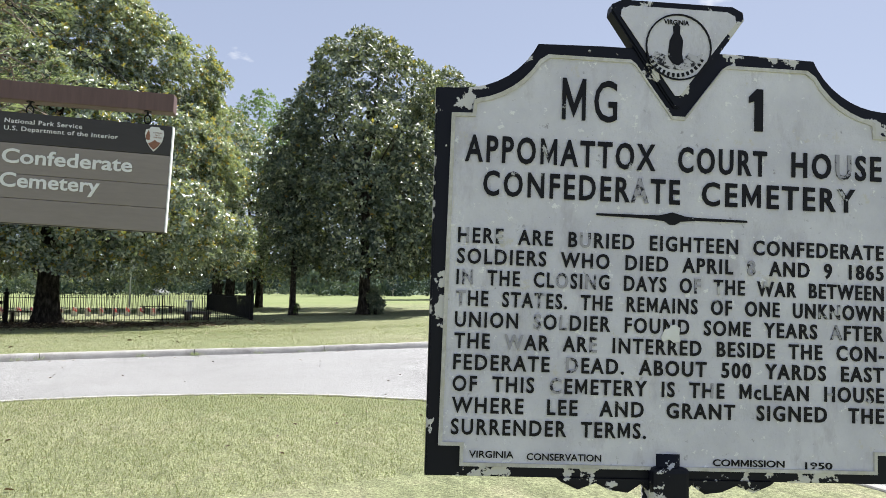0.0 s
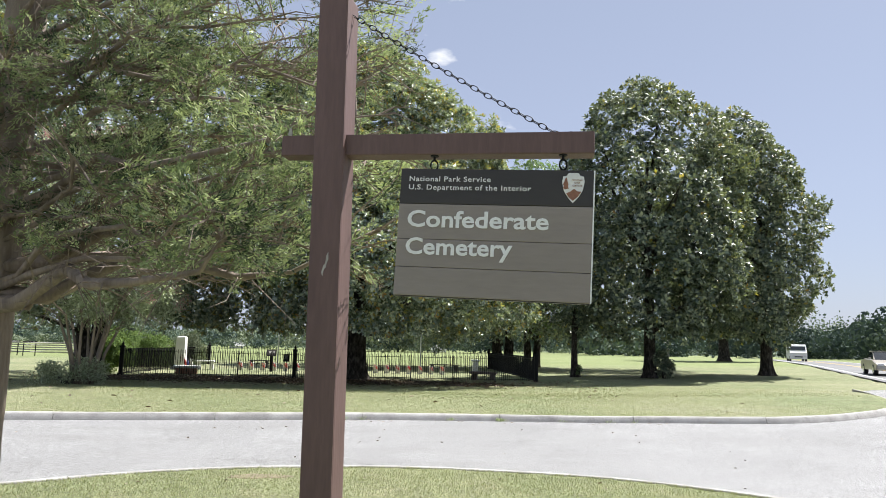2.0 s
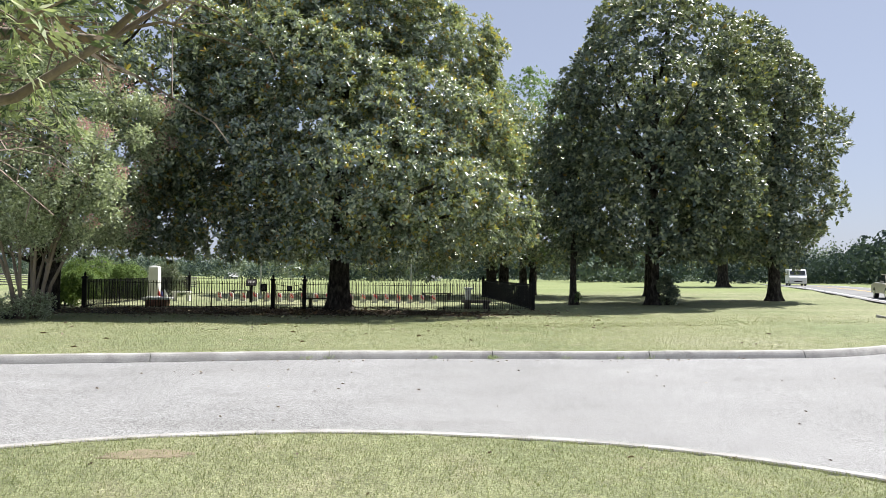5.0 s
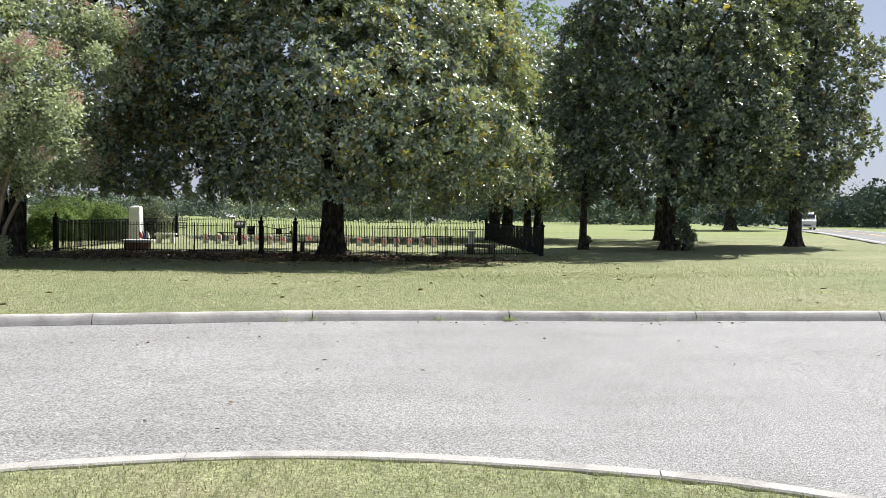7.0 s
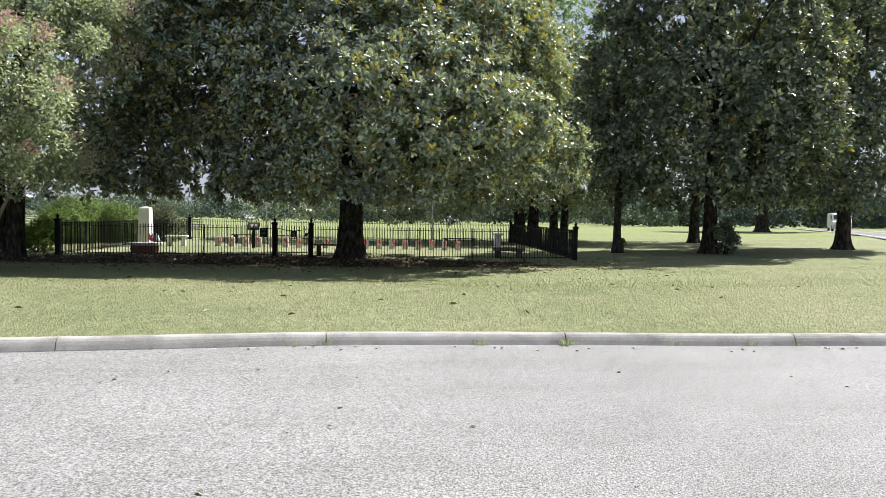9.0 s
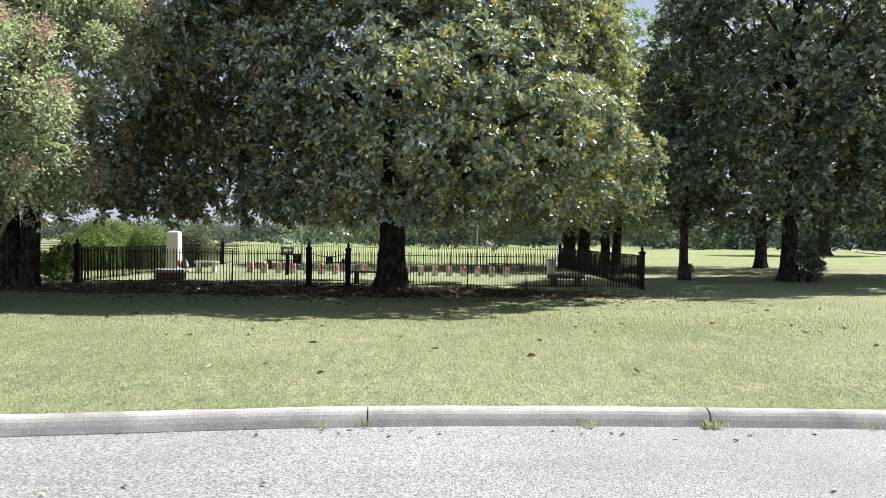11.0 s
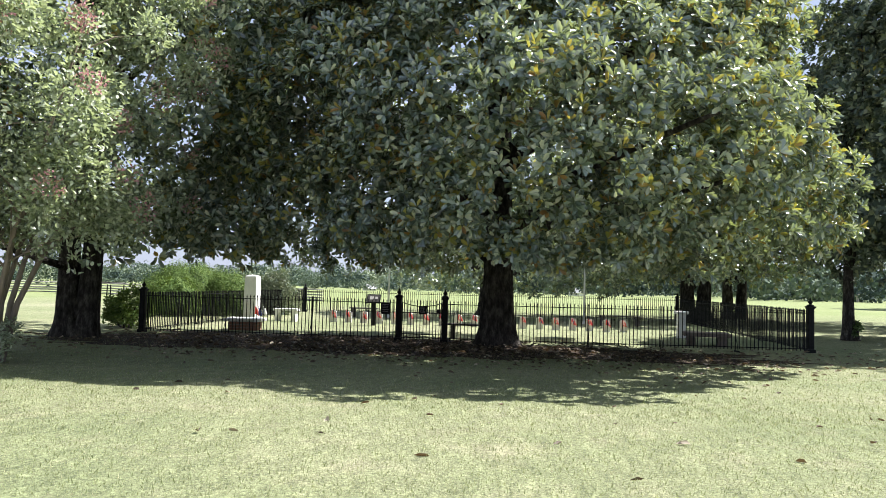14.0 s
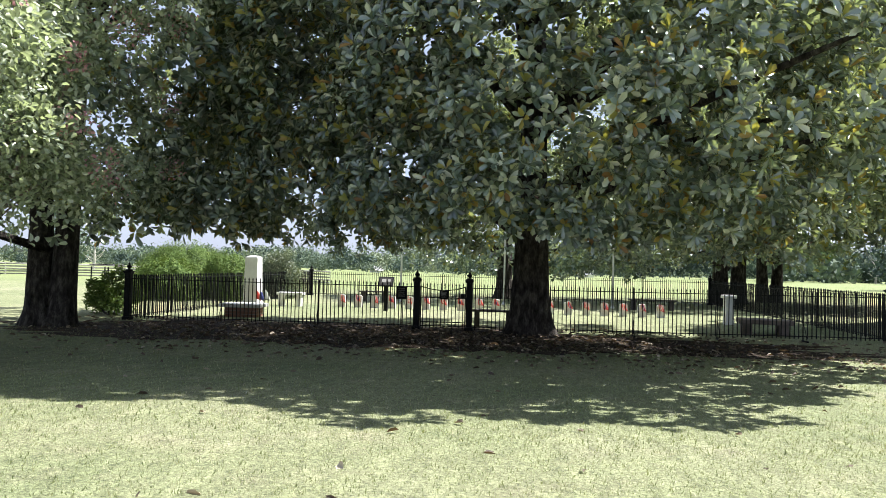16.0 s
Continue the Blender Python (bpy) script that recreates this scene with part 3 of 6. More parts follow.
def crown_tips(profile, centre, n_out, n_in, per, clump, lumps=0.14, squash=(1, 1), seed=0):
    """Twig tips in clumps over and inside an envelope of rows (height, radius)."""
    g = np.random.default_rng(seed)
    zs, rs = np.array(profile).T
    zz = np.linspace(zs[0], zs[-1], 200)
    rr = np.interp(zz, zs, rs)
    w = rr + 0.4
    n = n_out + n_in
    z = g.choice(zz, n, p=w / w.sum()) + g.normal(0, 0.1, n)
    th = g.uniform(0, 2 * math.pi, n)
    # the outer clumps are spread evenly, so that no bare gap opens
    cdf = np.cumsum(w) / w.sum()
    z[:n_out] = np.interp((np.arange(n_out) + 0.5) / n_out, cdf, zz) + g.normal(0, 0.12, n_out)
    th[:n_out] = (np.arange(n_out) * 2.39996 + g.normal(0, 0.05, n_out)) % (2 * math.pi)
    f = np.where(np.arange(n) < n_out, g.uniform(0.86, 1.04, n), g.uniform(0.3, 0.85, n))
    ph = g.uniform(0, 6.28, 6)
    bump = 1 + lumps * (np.sin(3 * th + ph[0] + z * 0.6) * 0.5 + np.sin(5 * th + ph[1] - z * 0.9) * 0.35 + np.sin(2 * th + ph[2] + z * 1.7) * 0.4)
    r = np.interp(z, zs, rs) * f * bump
    C = np.stack([centre[0] + r * np.cos(th) * squash[0], centre[1] + r * np.sin(th) * squash[1], centre[2] + z], 1)
    seen = (C[:, 1] < centre[1] + 1.5) | (g.random(n) < 0.42)
    C, z, th, n_out = C[seen], z[seen], th[seen], int(seen[:n_out].sum())
    n = len(C)
    slope = np.gradient(rr, zz)
    sl = np.interp(z, zz, slope)
    out = unit(np.stack([np.cos(th), np.sin(th), np.clip(-sl, -0.6, 2.0)], 1))
    rc = g.uniform(0.65, 1.25, n) * clump
    d = unit(g.normal(size=(n, per, 3)) + out[:, None] * 0.9 + np.array([0, 0, 0.35]))
    T = C[:, None] + d * (rc[:, None] * g.uniform(0.55, 1.05, (n, per)))[..., None] * np.array([1, 1, 0.75])
    A = unit(d * 0.7 + out[:, None] * 0.5 + np.array([0, 0, 0.55]))
    return C, T.reshape(-1, 3), A.reshape(-1, 3), np.repeat(np.arange(n) < n_out, per)


def bole(bm, x, y, z0, h, r, flare=1.6, lean=(0, 0), seg=14, seed=0):
    """A tapered trunk with a flared, buttressed foot."""
    g = random.Random(seed)
    seg *= 2
    zs = [-0.12, 0.0, 0.06, 0.13, 0.2, 0.28, 0.36, 0.45, 0.56, 0.68, 0.8] + [0.8 + 0.14 * k for k in range(1, 18)] + [h * 0.55, h * 0.8, h]
    rings = []
    ph = [g.uniform(0, 6.28) for _ in range(3)]
    rough = [g.uniform(-1, 1) for _ in range(seg)]
    for z in zs:
        f = 1 + (flare - 1) * math.exp(-max(z, 0) / 0.35)
        taper = 1 - 0.72 * max(0, z - 1.0) / max(0.1, h - 1.0) if z > 1 else 1.0
        rough = [0.6 * v + 0.4 * g.uniform(-1.6, 1.6) for v in rough]
        ring = []
        for k in range(seg):
            a = 2 * math.pi * k / seg
            b = 1 + (0.17 * math.exp(-max(z, 0) / 0.4) + 0.04) * (math.sin(3 * a + ph[0]) + 0.7 * math.sin(5 * a + ph[1] + z * 0.4)) + 0.028 * rough[k]
            ring.append(bm.verts.new((x + lean[0] * z + r * f * taper * b * math.cos(a), y + lean[1] * z + r * f * taper * b * math.sin(a), z0 + z)))
        rings.append(ring)
    for a, b in zip(rings, rings[1:]):
        for k in range(seg):
            bm.faces.new((a[k], a[(k + 1) % seg], b[(k + 1) % seg], b[k]))
    bm.faces.new(rings[-1])
    return bm


def limb_to(parent, base, tip, r, g, material, name="limb"):
    b, t = Vector(base), Vector(tip)
    mid1 = b.lerp(t, 0.35) + Vector((g.uniform(-0.3, 0.3), g.uniform(-0.3, 0.3), g.uniform(0.1, 0.6)))
    mid2 = b.lerp(t, 0.7) + Vector((g.uniform(-0.3, 0.3), g.uniform(-0.3, 0.3), g.uniform(0.0, 0.5)))
    bm = bmesh.new()
    tube(bm, [b, mid1, mid2, t], [r, r * 0.7, r * 0.42, r * 0.12], 6)
    return part(name, bm, material, parent, smooth=True)


def big_tree(name, x, y, h, r, profile, label, n_out, n_in, per, clump, leaf, young, mats, k=9, flare=1.6, squash=(1, 1), limbs=14, seed=1, lean=(0, 0), stems=((0, 0),), off=(0, 0), category="tree", bark="bark", lumps=0.14, fruit=0.0):
    z0 = lz(x, y)
    g = random.Random(seed)
    t = thing(name, x, y, z0, 0, label, category)
    for sx, sy in stems:
        bm = bmesh.new()
        bole(bm, sx, sy, 0, h, r, flare, (lean[0] + sx * 0.12, lean[1] + sy * 0.1), seed=seed)
        part("trunk", bm, M[bark], t, smooth=True)
    C, T, A, outer = crown_tips(profile, (off[0], off[1], 0), n_out, n_in, per, clump, lumps, squash, seed)
    order = sorted(range(len(C)), key=lambda i: -float(np.hypot(C[i, 0], C[i, 1])))
    pick = order[:: max(1, len(order) // limbs)][:limbs]
    for i in pick:
        zb = min(h * 0.9, max(1.7, C[i, 2] * 0.62))
        limb_to(t, (lean[0] * zb, lean[1] * zb, zb), C[i], r * 0.42, g, M[bark])
    V, F, ix = rosettes(T, A, k, leaf[0], leaf[1], 1.0, young, k < 7)
    soup("crown", V, F, [M[m] for m in mats], t, "", ix, smooth=k > 6)
    if fruit:
        # pale green seed cones standing in the rosettes
        q_ = np.random.default_rng(seed + 5)
        sel = q_.random(len(T)) < fruit * outer
        c0_, ax = T[sel] + A[sel] * 0.05, A[sel]
        u_ = unit(np.cross(ax, np.array([0.3, 0.9, 0.1])))
        w_ = np.cross(ax, u_)
        rows_ = [c0_ - ax * 0.04]
        for hh, rr_ in ((-0.015, 0.028), (0.022, 0.024)):
            rows_ += [c0_ + ax * hh + (u_ * math.cos(j * math.pi / 2.5) + w_ * math.sin(j * math.pi / 2.5)) * rr_ for j in range(5)]
        rows_.append(c0_ + ax * 0.05)
        Vf = np.stack(rows_, 1)
        tri_ = [(0, 1 + (j + 1) % 5, 1 + j) for j in range(5)] + [(11, 6 + j, 6 + (j + 1) % 5) for j in range(5)]
        tri_ += [f_ for j in range(5) for f_ in ((1 + j, 1 + (j + 1) % 5, 6 + j), (6 + j, 1 + (j + 1) % 5, 6 + (j + 1) % 5))]
        Ff = (np.arange(len(Vf))[:, None, None] * 12 + np.array(tri_)[None]).reshape(-1, 3)
        soup("seed_cones", Vf.reshape(-1, 3), Ff, M["seed_cone"], t, "pale green fuzzy seed cones", smooth=True)
    return t


MAG = ("magnolia", "magnolia_young")
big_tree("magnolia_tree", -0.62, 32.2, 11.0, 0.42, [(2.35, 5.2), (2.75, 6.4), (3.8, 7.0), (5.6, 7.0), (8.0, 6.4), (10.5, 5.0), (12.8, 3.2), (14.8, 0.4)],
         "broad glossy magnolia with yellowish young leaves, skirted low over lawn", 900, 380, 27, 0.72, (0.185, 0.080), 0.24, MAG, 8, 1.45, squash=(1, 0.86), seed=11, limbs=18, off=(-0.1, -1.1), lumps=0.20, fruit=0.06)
big_tree("magnolia_tree", -1.5, 51.0, 9.0, 0.40, [(1.7, 4.6), (2.4, 6.2), (5.0, 6.6), (8.0, 5.4), (11.0, 3.2), (13.0, 0.4)],
         "dark magnolia with low hanging boughs behind the graves", 300, 160, 14, 0.95, (0.26, 0.12), 0.05, MAG, 6, 1.4, seed=22, off=(1.8, 0.0))
big_tree("magnolia_tree", -11.5, 30.5, 11.0, 0.27, [(2.5, 4.4), (3.4, 6.0), (6.0, 6.8), (10.0, 7.0), (13.0, 6.2), (16.0, 4.2), (19.0, 0.4)],
         "tall dark magnolia with a forked blackish trunk in deep shade", 540, 300, 16, 0.85, (0.22, 0.095), 0.15, MAG, 7, 1.5, squash=(1, 0.88), off=(0, -0.6), seed=12, stems=((-0.18, 0), (0.26, 0.1)))
big_tree("magnolia_tree", 9.5, 50.6, 9.0, 0.36, [(2.4, 4.2), (4.0, 6.4), (7.0, 6.2), (10.0, 4.8), (12.5, 2.6), (14.0, 0.3)],
         "dark magnolia with several heavy trunks behind the iron fence", 300, 200, 13, 1.0, (0.27, 0.12), 0.25, MAG, 6, 1.4, seed=13, stems=((-0.4, 0), (0.4, 0.2)))
big_tree("shade_tree", 12.2, 53.0, 8.0, 0.28, [(3.0, 3.0), (6.0, 4.6), (10.0, 4.4), (14.0, 2.4), (16.5, 0.3)],
         "pale green shade tree with a forked trunk behind the graves", 220, 110, 13, 1.0, (0.24, 0.12), 0.0, ("light_leaf", "light_leaf"), 6, 1.3, seed=14, stems=((-0.3, 0), (0.35, 0)))
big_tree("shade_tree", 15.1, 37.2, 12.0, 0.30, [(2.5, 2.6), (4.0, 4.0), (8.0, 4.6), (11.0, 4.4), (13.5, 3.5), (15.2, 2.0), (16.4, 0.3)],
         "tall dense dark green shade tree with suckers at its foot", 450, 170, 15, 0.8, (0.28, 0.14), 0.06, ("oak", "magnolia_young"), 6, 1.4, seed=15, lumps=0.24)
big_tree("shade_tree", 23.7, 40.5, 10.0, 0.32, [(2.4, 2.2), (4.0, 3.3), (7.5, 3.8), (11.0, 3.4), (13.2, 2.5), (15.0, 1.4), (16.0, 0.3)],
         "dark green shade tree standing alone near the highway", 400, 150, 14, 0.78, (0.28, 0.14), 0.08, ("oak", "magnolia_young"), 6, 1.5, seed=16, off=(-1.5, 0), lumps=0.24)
big_tree("young_tree", 11.1, 38.0, 7.0, 0.17, [(2.4, 0.7), (4.0, 1.5), (7.0, 1.9), (10.0, 1.2), (12.0, 0.2)],
         "slender young shade tree with a single thin trunk", 80, 60, 12, 0.7, (0.2, 0.09), 0.03, ("oak", "magnolia_young"), 8, 1.4, seed=17, limbs=8)
big_tree("shade_tree", 19.7, 48.7, 10.0, 0.30, [(3.0, 3.0), (6.0, 4.4), (10.0, 4.2), (13.5, 1.8), (14.5, 0.3)],
         "dark shade tree standing farther back on the lawn", 200, 120, 12, 1.0, (0.28, 0.13), 0.05, ("oak", "magnolia_young"), 6, 1.4, seed=18)
big_tree("shade_tree", 42.0, 80.0, 11.0, 0.6, [(3.5, 4.0), (6.0, 6.0), (10.0, 6.0), (14.0, 3.4), (15.5, 0.4)],
         "distant dark shade tree at the lawn's far end", 180, 130, 12, 1.4, (0.42, 0.2), 0.0, ("oak", "oak"), 7, 1.4, seed=19)

# ---- lettering ----


def lettering(text, at, width, cap, material, parent, extrude=0.002, bold=0.0, space=1.0, words=1.0, worn=0.0, seed=0):
    """Raised letters in the plane y = 0 of the parent, facing -y, fitted to a width and a capital height, one part a letter."""
    cu = bpy.data.curves.new("letters", "FONT")
    cu.body, cu.size, cu.extrude, cu.offset, cu.resolution_u = text, 1.0, 0.0, bold, 3
    cu.space_character, cu.space_word = space, words
    tmp = new("tmp", cu)
    bpy.context.view_layer.update()
    me = bpy.data.meshes.new_from_object(tmp.evaluated_get(bpy.context.evaluated_depsgraph_get()))
    bpy.data.objects.remove(tmp)
    bpy.data.curves.remove(cu)
    co = [v.co.copy() for v in me.vertices]
    polys = sorted([list(p.vertices) for p in me.polygons], key=lambda p: min(co[v].x for v in p))
    bpy.data.meshes.remove(me)
    x0, x1 = min(c.x for c in co), max(c.x for c in co)
    sx, sz = width / (x1 - x0), cap / 0.7
    groups = []
    for p in polys:
        a, b = min(co[v].x for v in p), max(co[v].x for v in p)
        if groups and a < groups[-1][0] - 0.002:
            groups[-1][0] = max(groups[-1][0], b)
            groups[-1][1].append(p)
        else:
            groups.append([b, [p]])
    g = random.Random(seed)
    # letters are counted from the start of each word
    words_, at_ = text.split(), []
    left = [min(co[v].x for p in ps for v in p) for _, ps in groups]
    for ci in range(len(groups)):
        at_.append((at_[-1][0] + 1, 0) if ci and left[ci] - groups[ci - 1][0] > 0.3 else (at_[-1][0], at_[-1][1] + 1) if ci else (0, 0))
    whole = bool(at_) and at_[-1][0] + 1 == len(words_)
    for ci, (_, ps) in enumerate(groups):
        bm = bmesh.new()
        vs = {}
        wi, li = at_[ci]
        if whole and bold and li < len(words_[wi]) and words_[wi][li] == "M":
            xs_ = [co[v].x for p in ps for v in p]
            xa, ww, hh, w_ = min(xs_), max(xs_) - min(xs_), 0.7, 0.09 + bold * 1.7
            ps = []
            bm.faces.new([bm.verts.new((at[0] + (xa + u_ - x0) * sx, at[1], at[2] + v_ * sz)) for u_, v_ in (
                (0, 0), (0, hh), (w_, hh), (ww / 2, hh * 0.38), (ww - w_, hh), (ww, hh), (ww, 0), (ww - w_, 0), (ww - w_, hh * 0.62), (ww / 2, hh * 0.06), (w_, hh * 0.62), (w_, 0))])
        for p in ps:
            for v in p:
                if v not in vs:
                    vs[v] = bm.verts.new((at[0] + (co[v].x - x0) * sx, at[1], at[2] + co[v].y * sz))
            try:
                bm.faces.new([vs[v] for v in p])
            except ValueError:
                pass
        r = bmesh.ops.extrude_face_region(bm, geom=bm.faces[:])
        for v in r["geom"]:
            if isinstance(v, bmesh.types.BMVert):
                v.co.y -= extrude
        bmesh.ops.recalc_face_normals(bm, faces=bm.faces)
        part("letter", bm, M["letter_worn"] if g.random() < worn else material, parent)


def plate(name, outline, y0, y1, material, parent, bevel=0.0, label=""):
    """A flat slab from an outline of (x, z), between depths y0 and y1."""
    bm = bmesh.new()
    a = [bm.verts.new((x, y0, z)) for x, z in outline]
    b = [bm.verts.new((x, y1, z)) for x, z in outline]
    f = bm.faces.new(a)
    bm.faces.new(b[::-1])
    n = len(a)
    for i in range(n):
        bm.faces.new((a[i], b[i], b[(i + 1) % n], a[(i + 1) % n]))
    bmesh.ops.recalc_face_normals(bm, faces=bm.faces)
    if bevel:
        bmesh.ops.bevel(bm, geom=[e for e in f.edges], offset=bevel, segments=2, affect="EDGES")
    return part(name, bm, material, parent, label)


def mirror(pts):
    return pts + [(-x, z) for x, z in reversed(pts)]


def ring_plate(name, outer, inner, y0, y1, material, parent):
    bm = bmesh.new()
    rows = [[bm.verts.new((x, y, z)) for x, z in pts] for pts, y in ((outer, y1), (outer, y0), (inner, y0), (inner, y1))]
    n = len(outer)
    for a, b in zip(rows, rows[1:]):
        for i in range(n):
            bm.faces.new((a[i], a[(i + 1) % n], b[(i + 1) % n], b[i]))
    bmesh.ops.recalc_face_normals(bm, faces=bm.faces)
    return part(name, bm, material, parent)


# ---- the cast-metal historical marker ----
a_m = radians(-23.7)
mk = thing("historical_marker", 1.508 + 0.5135 * math.cos(a_m), 1.509 + 0.5135 * math.sin(a_m), 1.5, 0,
           "peeling silver cast-metal historical marker with chipped black border and lettering", "sign")
mk.matrix_world = mk.matrix_world @ pose(0, 0, 0, 0, 0, -23.7) @ pose(0, 0, 0, 0, 1.35, 0)


def arc(cx, cz, r, a0, a1, n):
    return [(cx + r * math.cos(radians(a0 + (a1 - a0) * i / n)), cz + r * math.sin(radians(a0 + (a1 - a0) * i / n))) for i in range(n + 1)]


# concave shoulders; the outline runs up the left side to the middle
left_out = [(-0.12, -0.420), (-0.563, -0.420), (-0.569, 0.30), (-0.572, 0.459), (-0.512, 0.462)] + arc(-0.517, 0.662, 0.20, -88, -32, 7) + [(-0.336, 0.577), (-0.18, 0.581)]
OFF = 0.011


def moved(pts, dx=OFF):
    return [(x + dx, z) for x, z in pts]


body = plate("body", moved(mirror(left_out)), 0.0, 0.026, M["black_chip"], mk, 0.004)
left_in = [(-0.487, -0.396), (-0.487, -0.352), (-0.536, -0.352), (-0.534, 0.399), (-0.486, 0.401), (-0.484, 0.431)] + arc(-0.512, 0.637, 0.205, -80, -30, 6) + [(-0.314, 0.549), (-0.118, 0.549), (-0.106, 0.541), (-0.016, 0.420)]
plate("panel", moved(mirror(left_in)), -0.0045, 0.002, M["silver"], mk, 0.002)
left_bead = [(x * 0.984, z - 0.008 if z > 0 else z + 0.008) for x, z in left_in]
ring_plate("beading", moved(mirror(left_in)), moved(mirror(left_bead)), -0.0085, -0.002, M["gold"], mk)
# triangular shield on top
def tri(w, zt, zb, r):
    p = [(-w, zt - r * 0.9), (-w * 0.985, zt - r * 0.35), (-w + r * 0.8, zt), (w - r * 0.8, zt), (w * 0.985, zt - r * 0.35), (w, zt - r * 0.9), (r * 0.55, zb + r * 0.55), (r * 0.2, zb + r * 0.1), (-r * 0.2, zb + r * 0.1), (-r * 0.55, zb + r * 0.55)]
    return p


t_out, t_in = moved(tri(0.162, 0.694, 0.438, 0.035), 0.006), moved(tri(0.140, 0.678, 0.466, 0.028), 0.006)
plate("emblem_plate", t_out, -0.008, 0.03, M["black_chip"], mk, 0.004)
plate("emblem_panel", t_in, -0.0105, -0.006, M["silver"], mk)
circ = [(0.006 + 0.080 * math.cos(k * math.pi / 16), 0.585 + 0.080 * math.sin(k * math.pi / 16)) for k in range(32)]
circ_in = [(0.006 + (x - 0.006) * 0.955, 0.585 + (z - 0.585) * 0.955) for x, z in circ]
ring_plate("seal_ring", circ, circ_in, -0.0135, -0.009, M["letter"], mk)
plate("seal_relief", [(-0.010, 0.545), (-0.020, 0.560), (-0.016, 0.600), (-0.007, 0.618), (-0.008, 0.634), (0.002, 0.642), (0.009, 0.634), (0.008, 0.618), (0.016, 0.602), (0.014, 0.568), (0.018, 0.550), (0.006, 0.540)], -0.014, -0.009, M["letter"], mk, 0.001)
plate("seal_ground", [(-0.062, 0.556), (-0.05, 0.572), (-0.022, 0.562), (0.0, 0.55), (0.02, 0.556), (0.03, 0.572), (0.05, 0.566), (0.066, 0.574), (0.058, 0.548), (0.02, 0.530), (-0.02, 0.532), (-0.05, 0.545)], -0.0125, -0.009, M["letter_half"], mk)
lettering("VIRGINIA", (-0.030, -0.0105, 0.639), 0.06, 0.011, M["letter"], mk, 0.002, 0.01)
for k in range(14):
    an = radians(205 + k * 130 / 13)
    bm = bmesh.new()
    box(bm, 0, 0, 0, 0.006, 0.002, 0.009, 0, Matrix.Translation((0.068 * math.cos(an), -0.0115, 0.585 + 0.068 * math.sin(an))) @ Matrix.Rotation(-an + math.pi / 2, 4, "Y"))
    part("lettering", bm, M["letter"], mk)
fy = -0.0047
big = [("MG", -0.267, 0.398, 0.130, 0.098),
       ("APPOMATTOX", -0.489, 0.290, 0.446, 0.060), ("COURT", 0.012, 0.290, 0.215, 0.058), ("HOUSE", 0.288, 0.292, 0.222, 0.058),
       ("CONFEDERATE", -0.445, 0.213, 0.462, 0.056), ("CEMETERY", 0.070, 0.214, 0.375, 0.054)]
for i, (tx, x, z, w, c) in enumerate(big):
    lettering(tx, (x, fy, z), w, c, M["letter"], mk, 0.0035, 0.004 if len(tx) < 3 else 0.020, 1.25, worn=0.0 if len(tx) < 3 else 0.05, seed=i + 3)
rows = ["HERE ARE BURIED EIGHTEEN CONFEDERATE", "SOLDIERS WHO DIED APRIL 8 AND 9 1865", "IN THE CLOSING DAYS OF THE WAR BETWEEN", "THE STATES. THE REMAINS OF ONE UNKNOWN",
        "UNION SOLDIER FOUND SOME YEARS AFTER", "THE WAR ARE INTERRED BESIDE THE CON-", "FEDERATE DEAD. ABOUT 500 YARDS EAST", "OF THIS CEMETERY IS THE McLEAN HOUSE", "WHERE LEE AND GRANT SIGNED THE", "SURRENDER TERMS."]
for i, tx in enumerate(rows):
    w = 1.013 if i < 9 else 0.445
    lettering(tx, (-0.498, fy, 0.103 - 0.0477 * i), w, 0.0335, M["letter"], mk, 0.003, 0.020, 1.22, 2.3 if i < 8 else 3.6 if i == 8 else 2.3, 0.04, i + 40)
for tx, x, z, w in (("VIRGINIA", -0.455, -0.385, 0.10), ("CONSERVATION", -0.325, -0.388, 0.17), ("COMMISSION", 0.105, -0.392, 0.17), ("1950", 0.325, -0.394, 0.065)):
    lettering(tx, (x, fy, z + 0.008), w, 0.015, M["letter"], mk, 0.002, 0.01)
plate("letter", [(0.196, 0.396), (0.196, 0.468), (0.182, 0.463), (0.182, 0.478), (0.200, 0.497), (0.216, 0.497), (0.216, 0.396)], fy - 0.0035, fy + 0.001, M["letter"], mk)
# crossed-arms ornament under the title
plate("ornament", [(-0.18, 0.178), (-0.06, 0.176), (-0.02, 0.172), (-0.006, 0.164), (0.006, 0.164), (0.02, 0.172), (0.06, 0.176), (0.18, 0.177), (0.18, 0.182), (0.06, 0.183), (0.03, 0.185), (0.0, 0.193), (-0.03, 0.185), (-0.06, 0.184), (-0.18, 0.183)], fy - 0.003, fy + 0.001, M["letter"], mk)
plate("paint_chip", [(-0.022, -0.098), (-0.014, -0.078), (-0.004, -0.076), (0.0, -0.068), (0.012, -0.066), (0.022, -0.074), (0.02, -0.09), (0.024, -0.104), (0.008, -0.108), (-0.004, -0.1), (-0.018, -0.106)], fy - 0.004, fy, M["sign_white"], mk, label="bare cream patch where paint has fallen off")
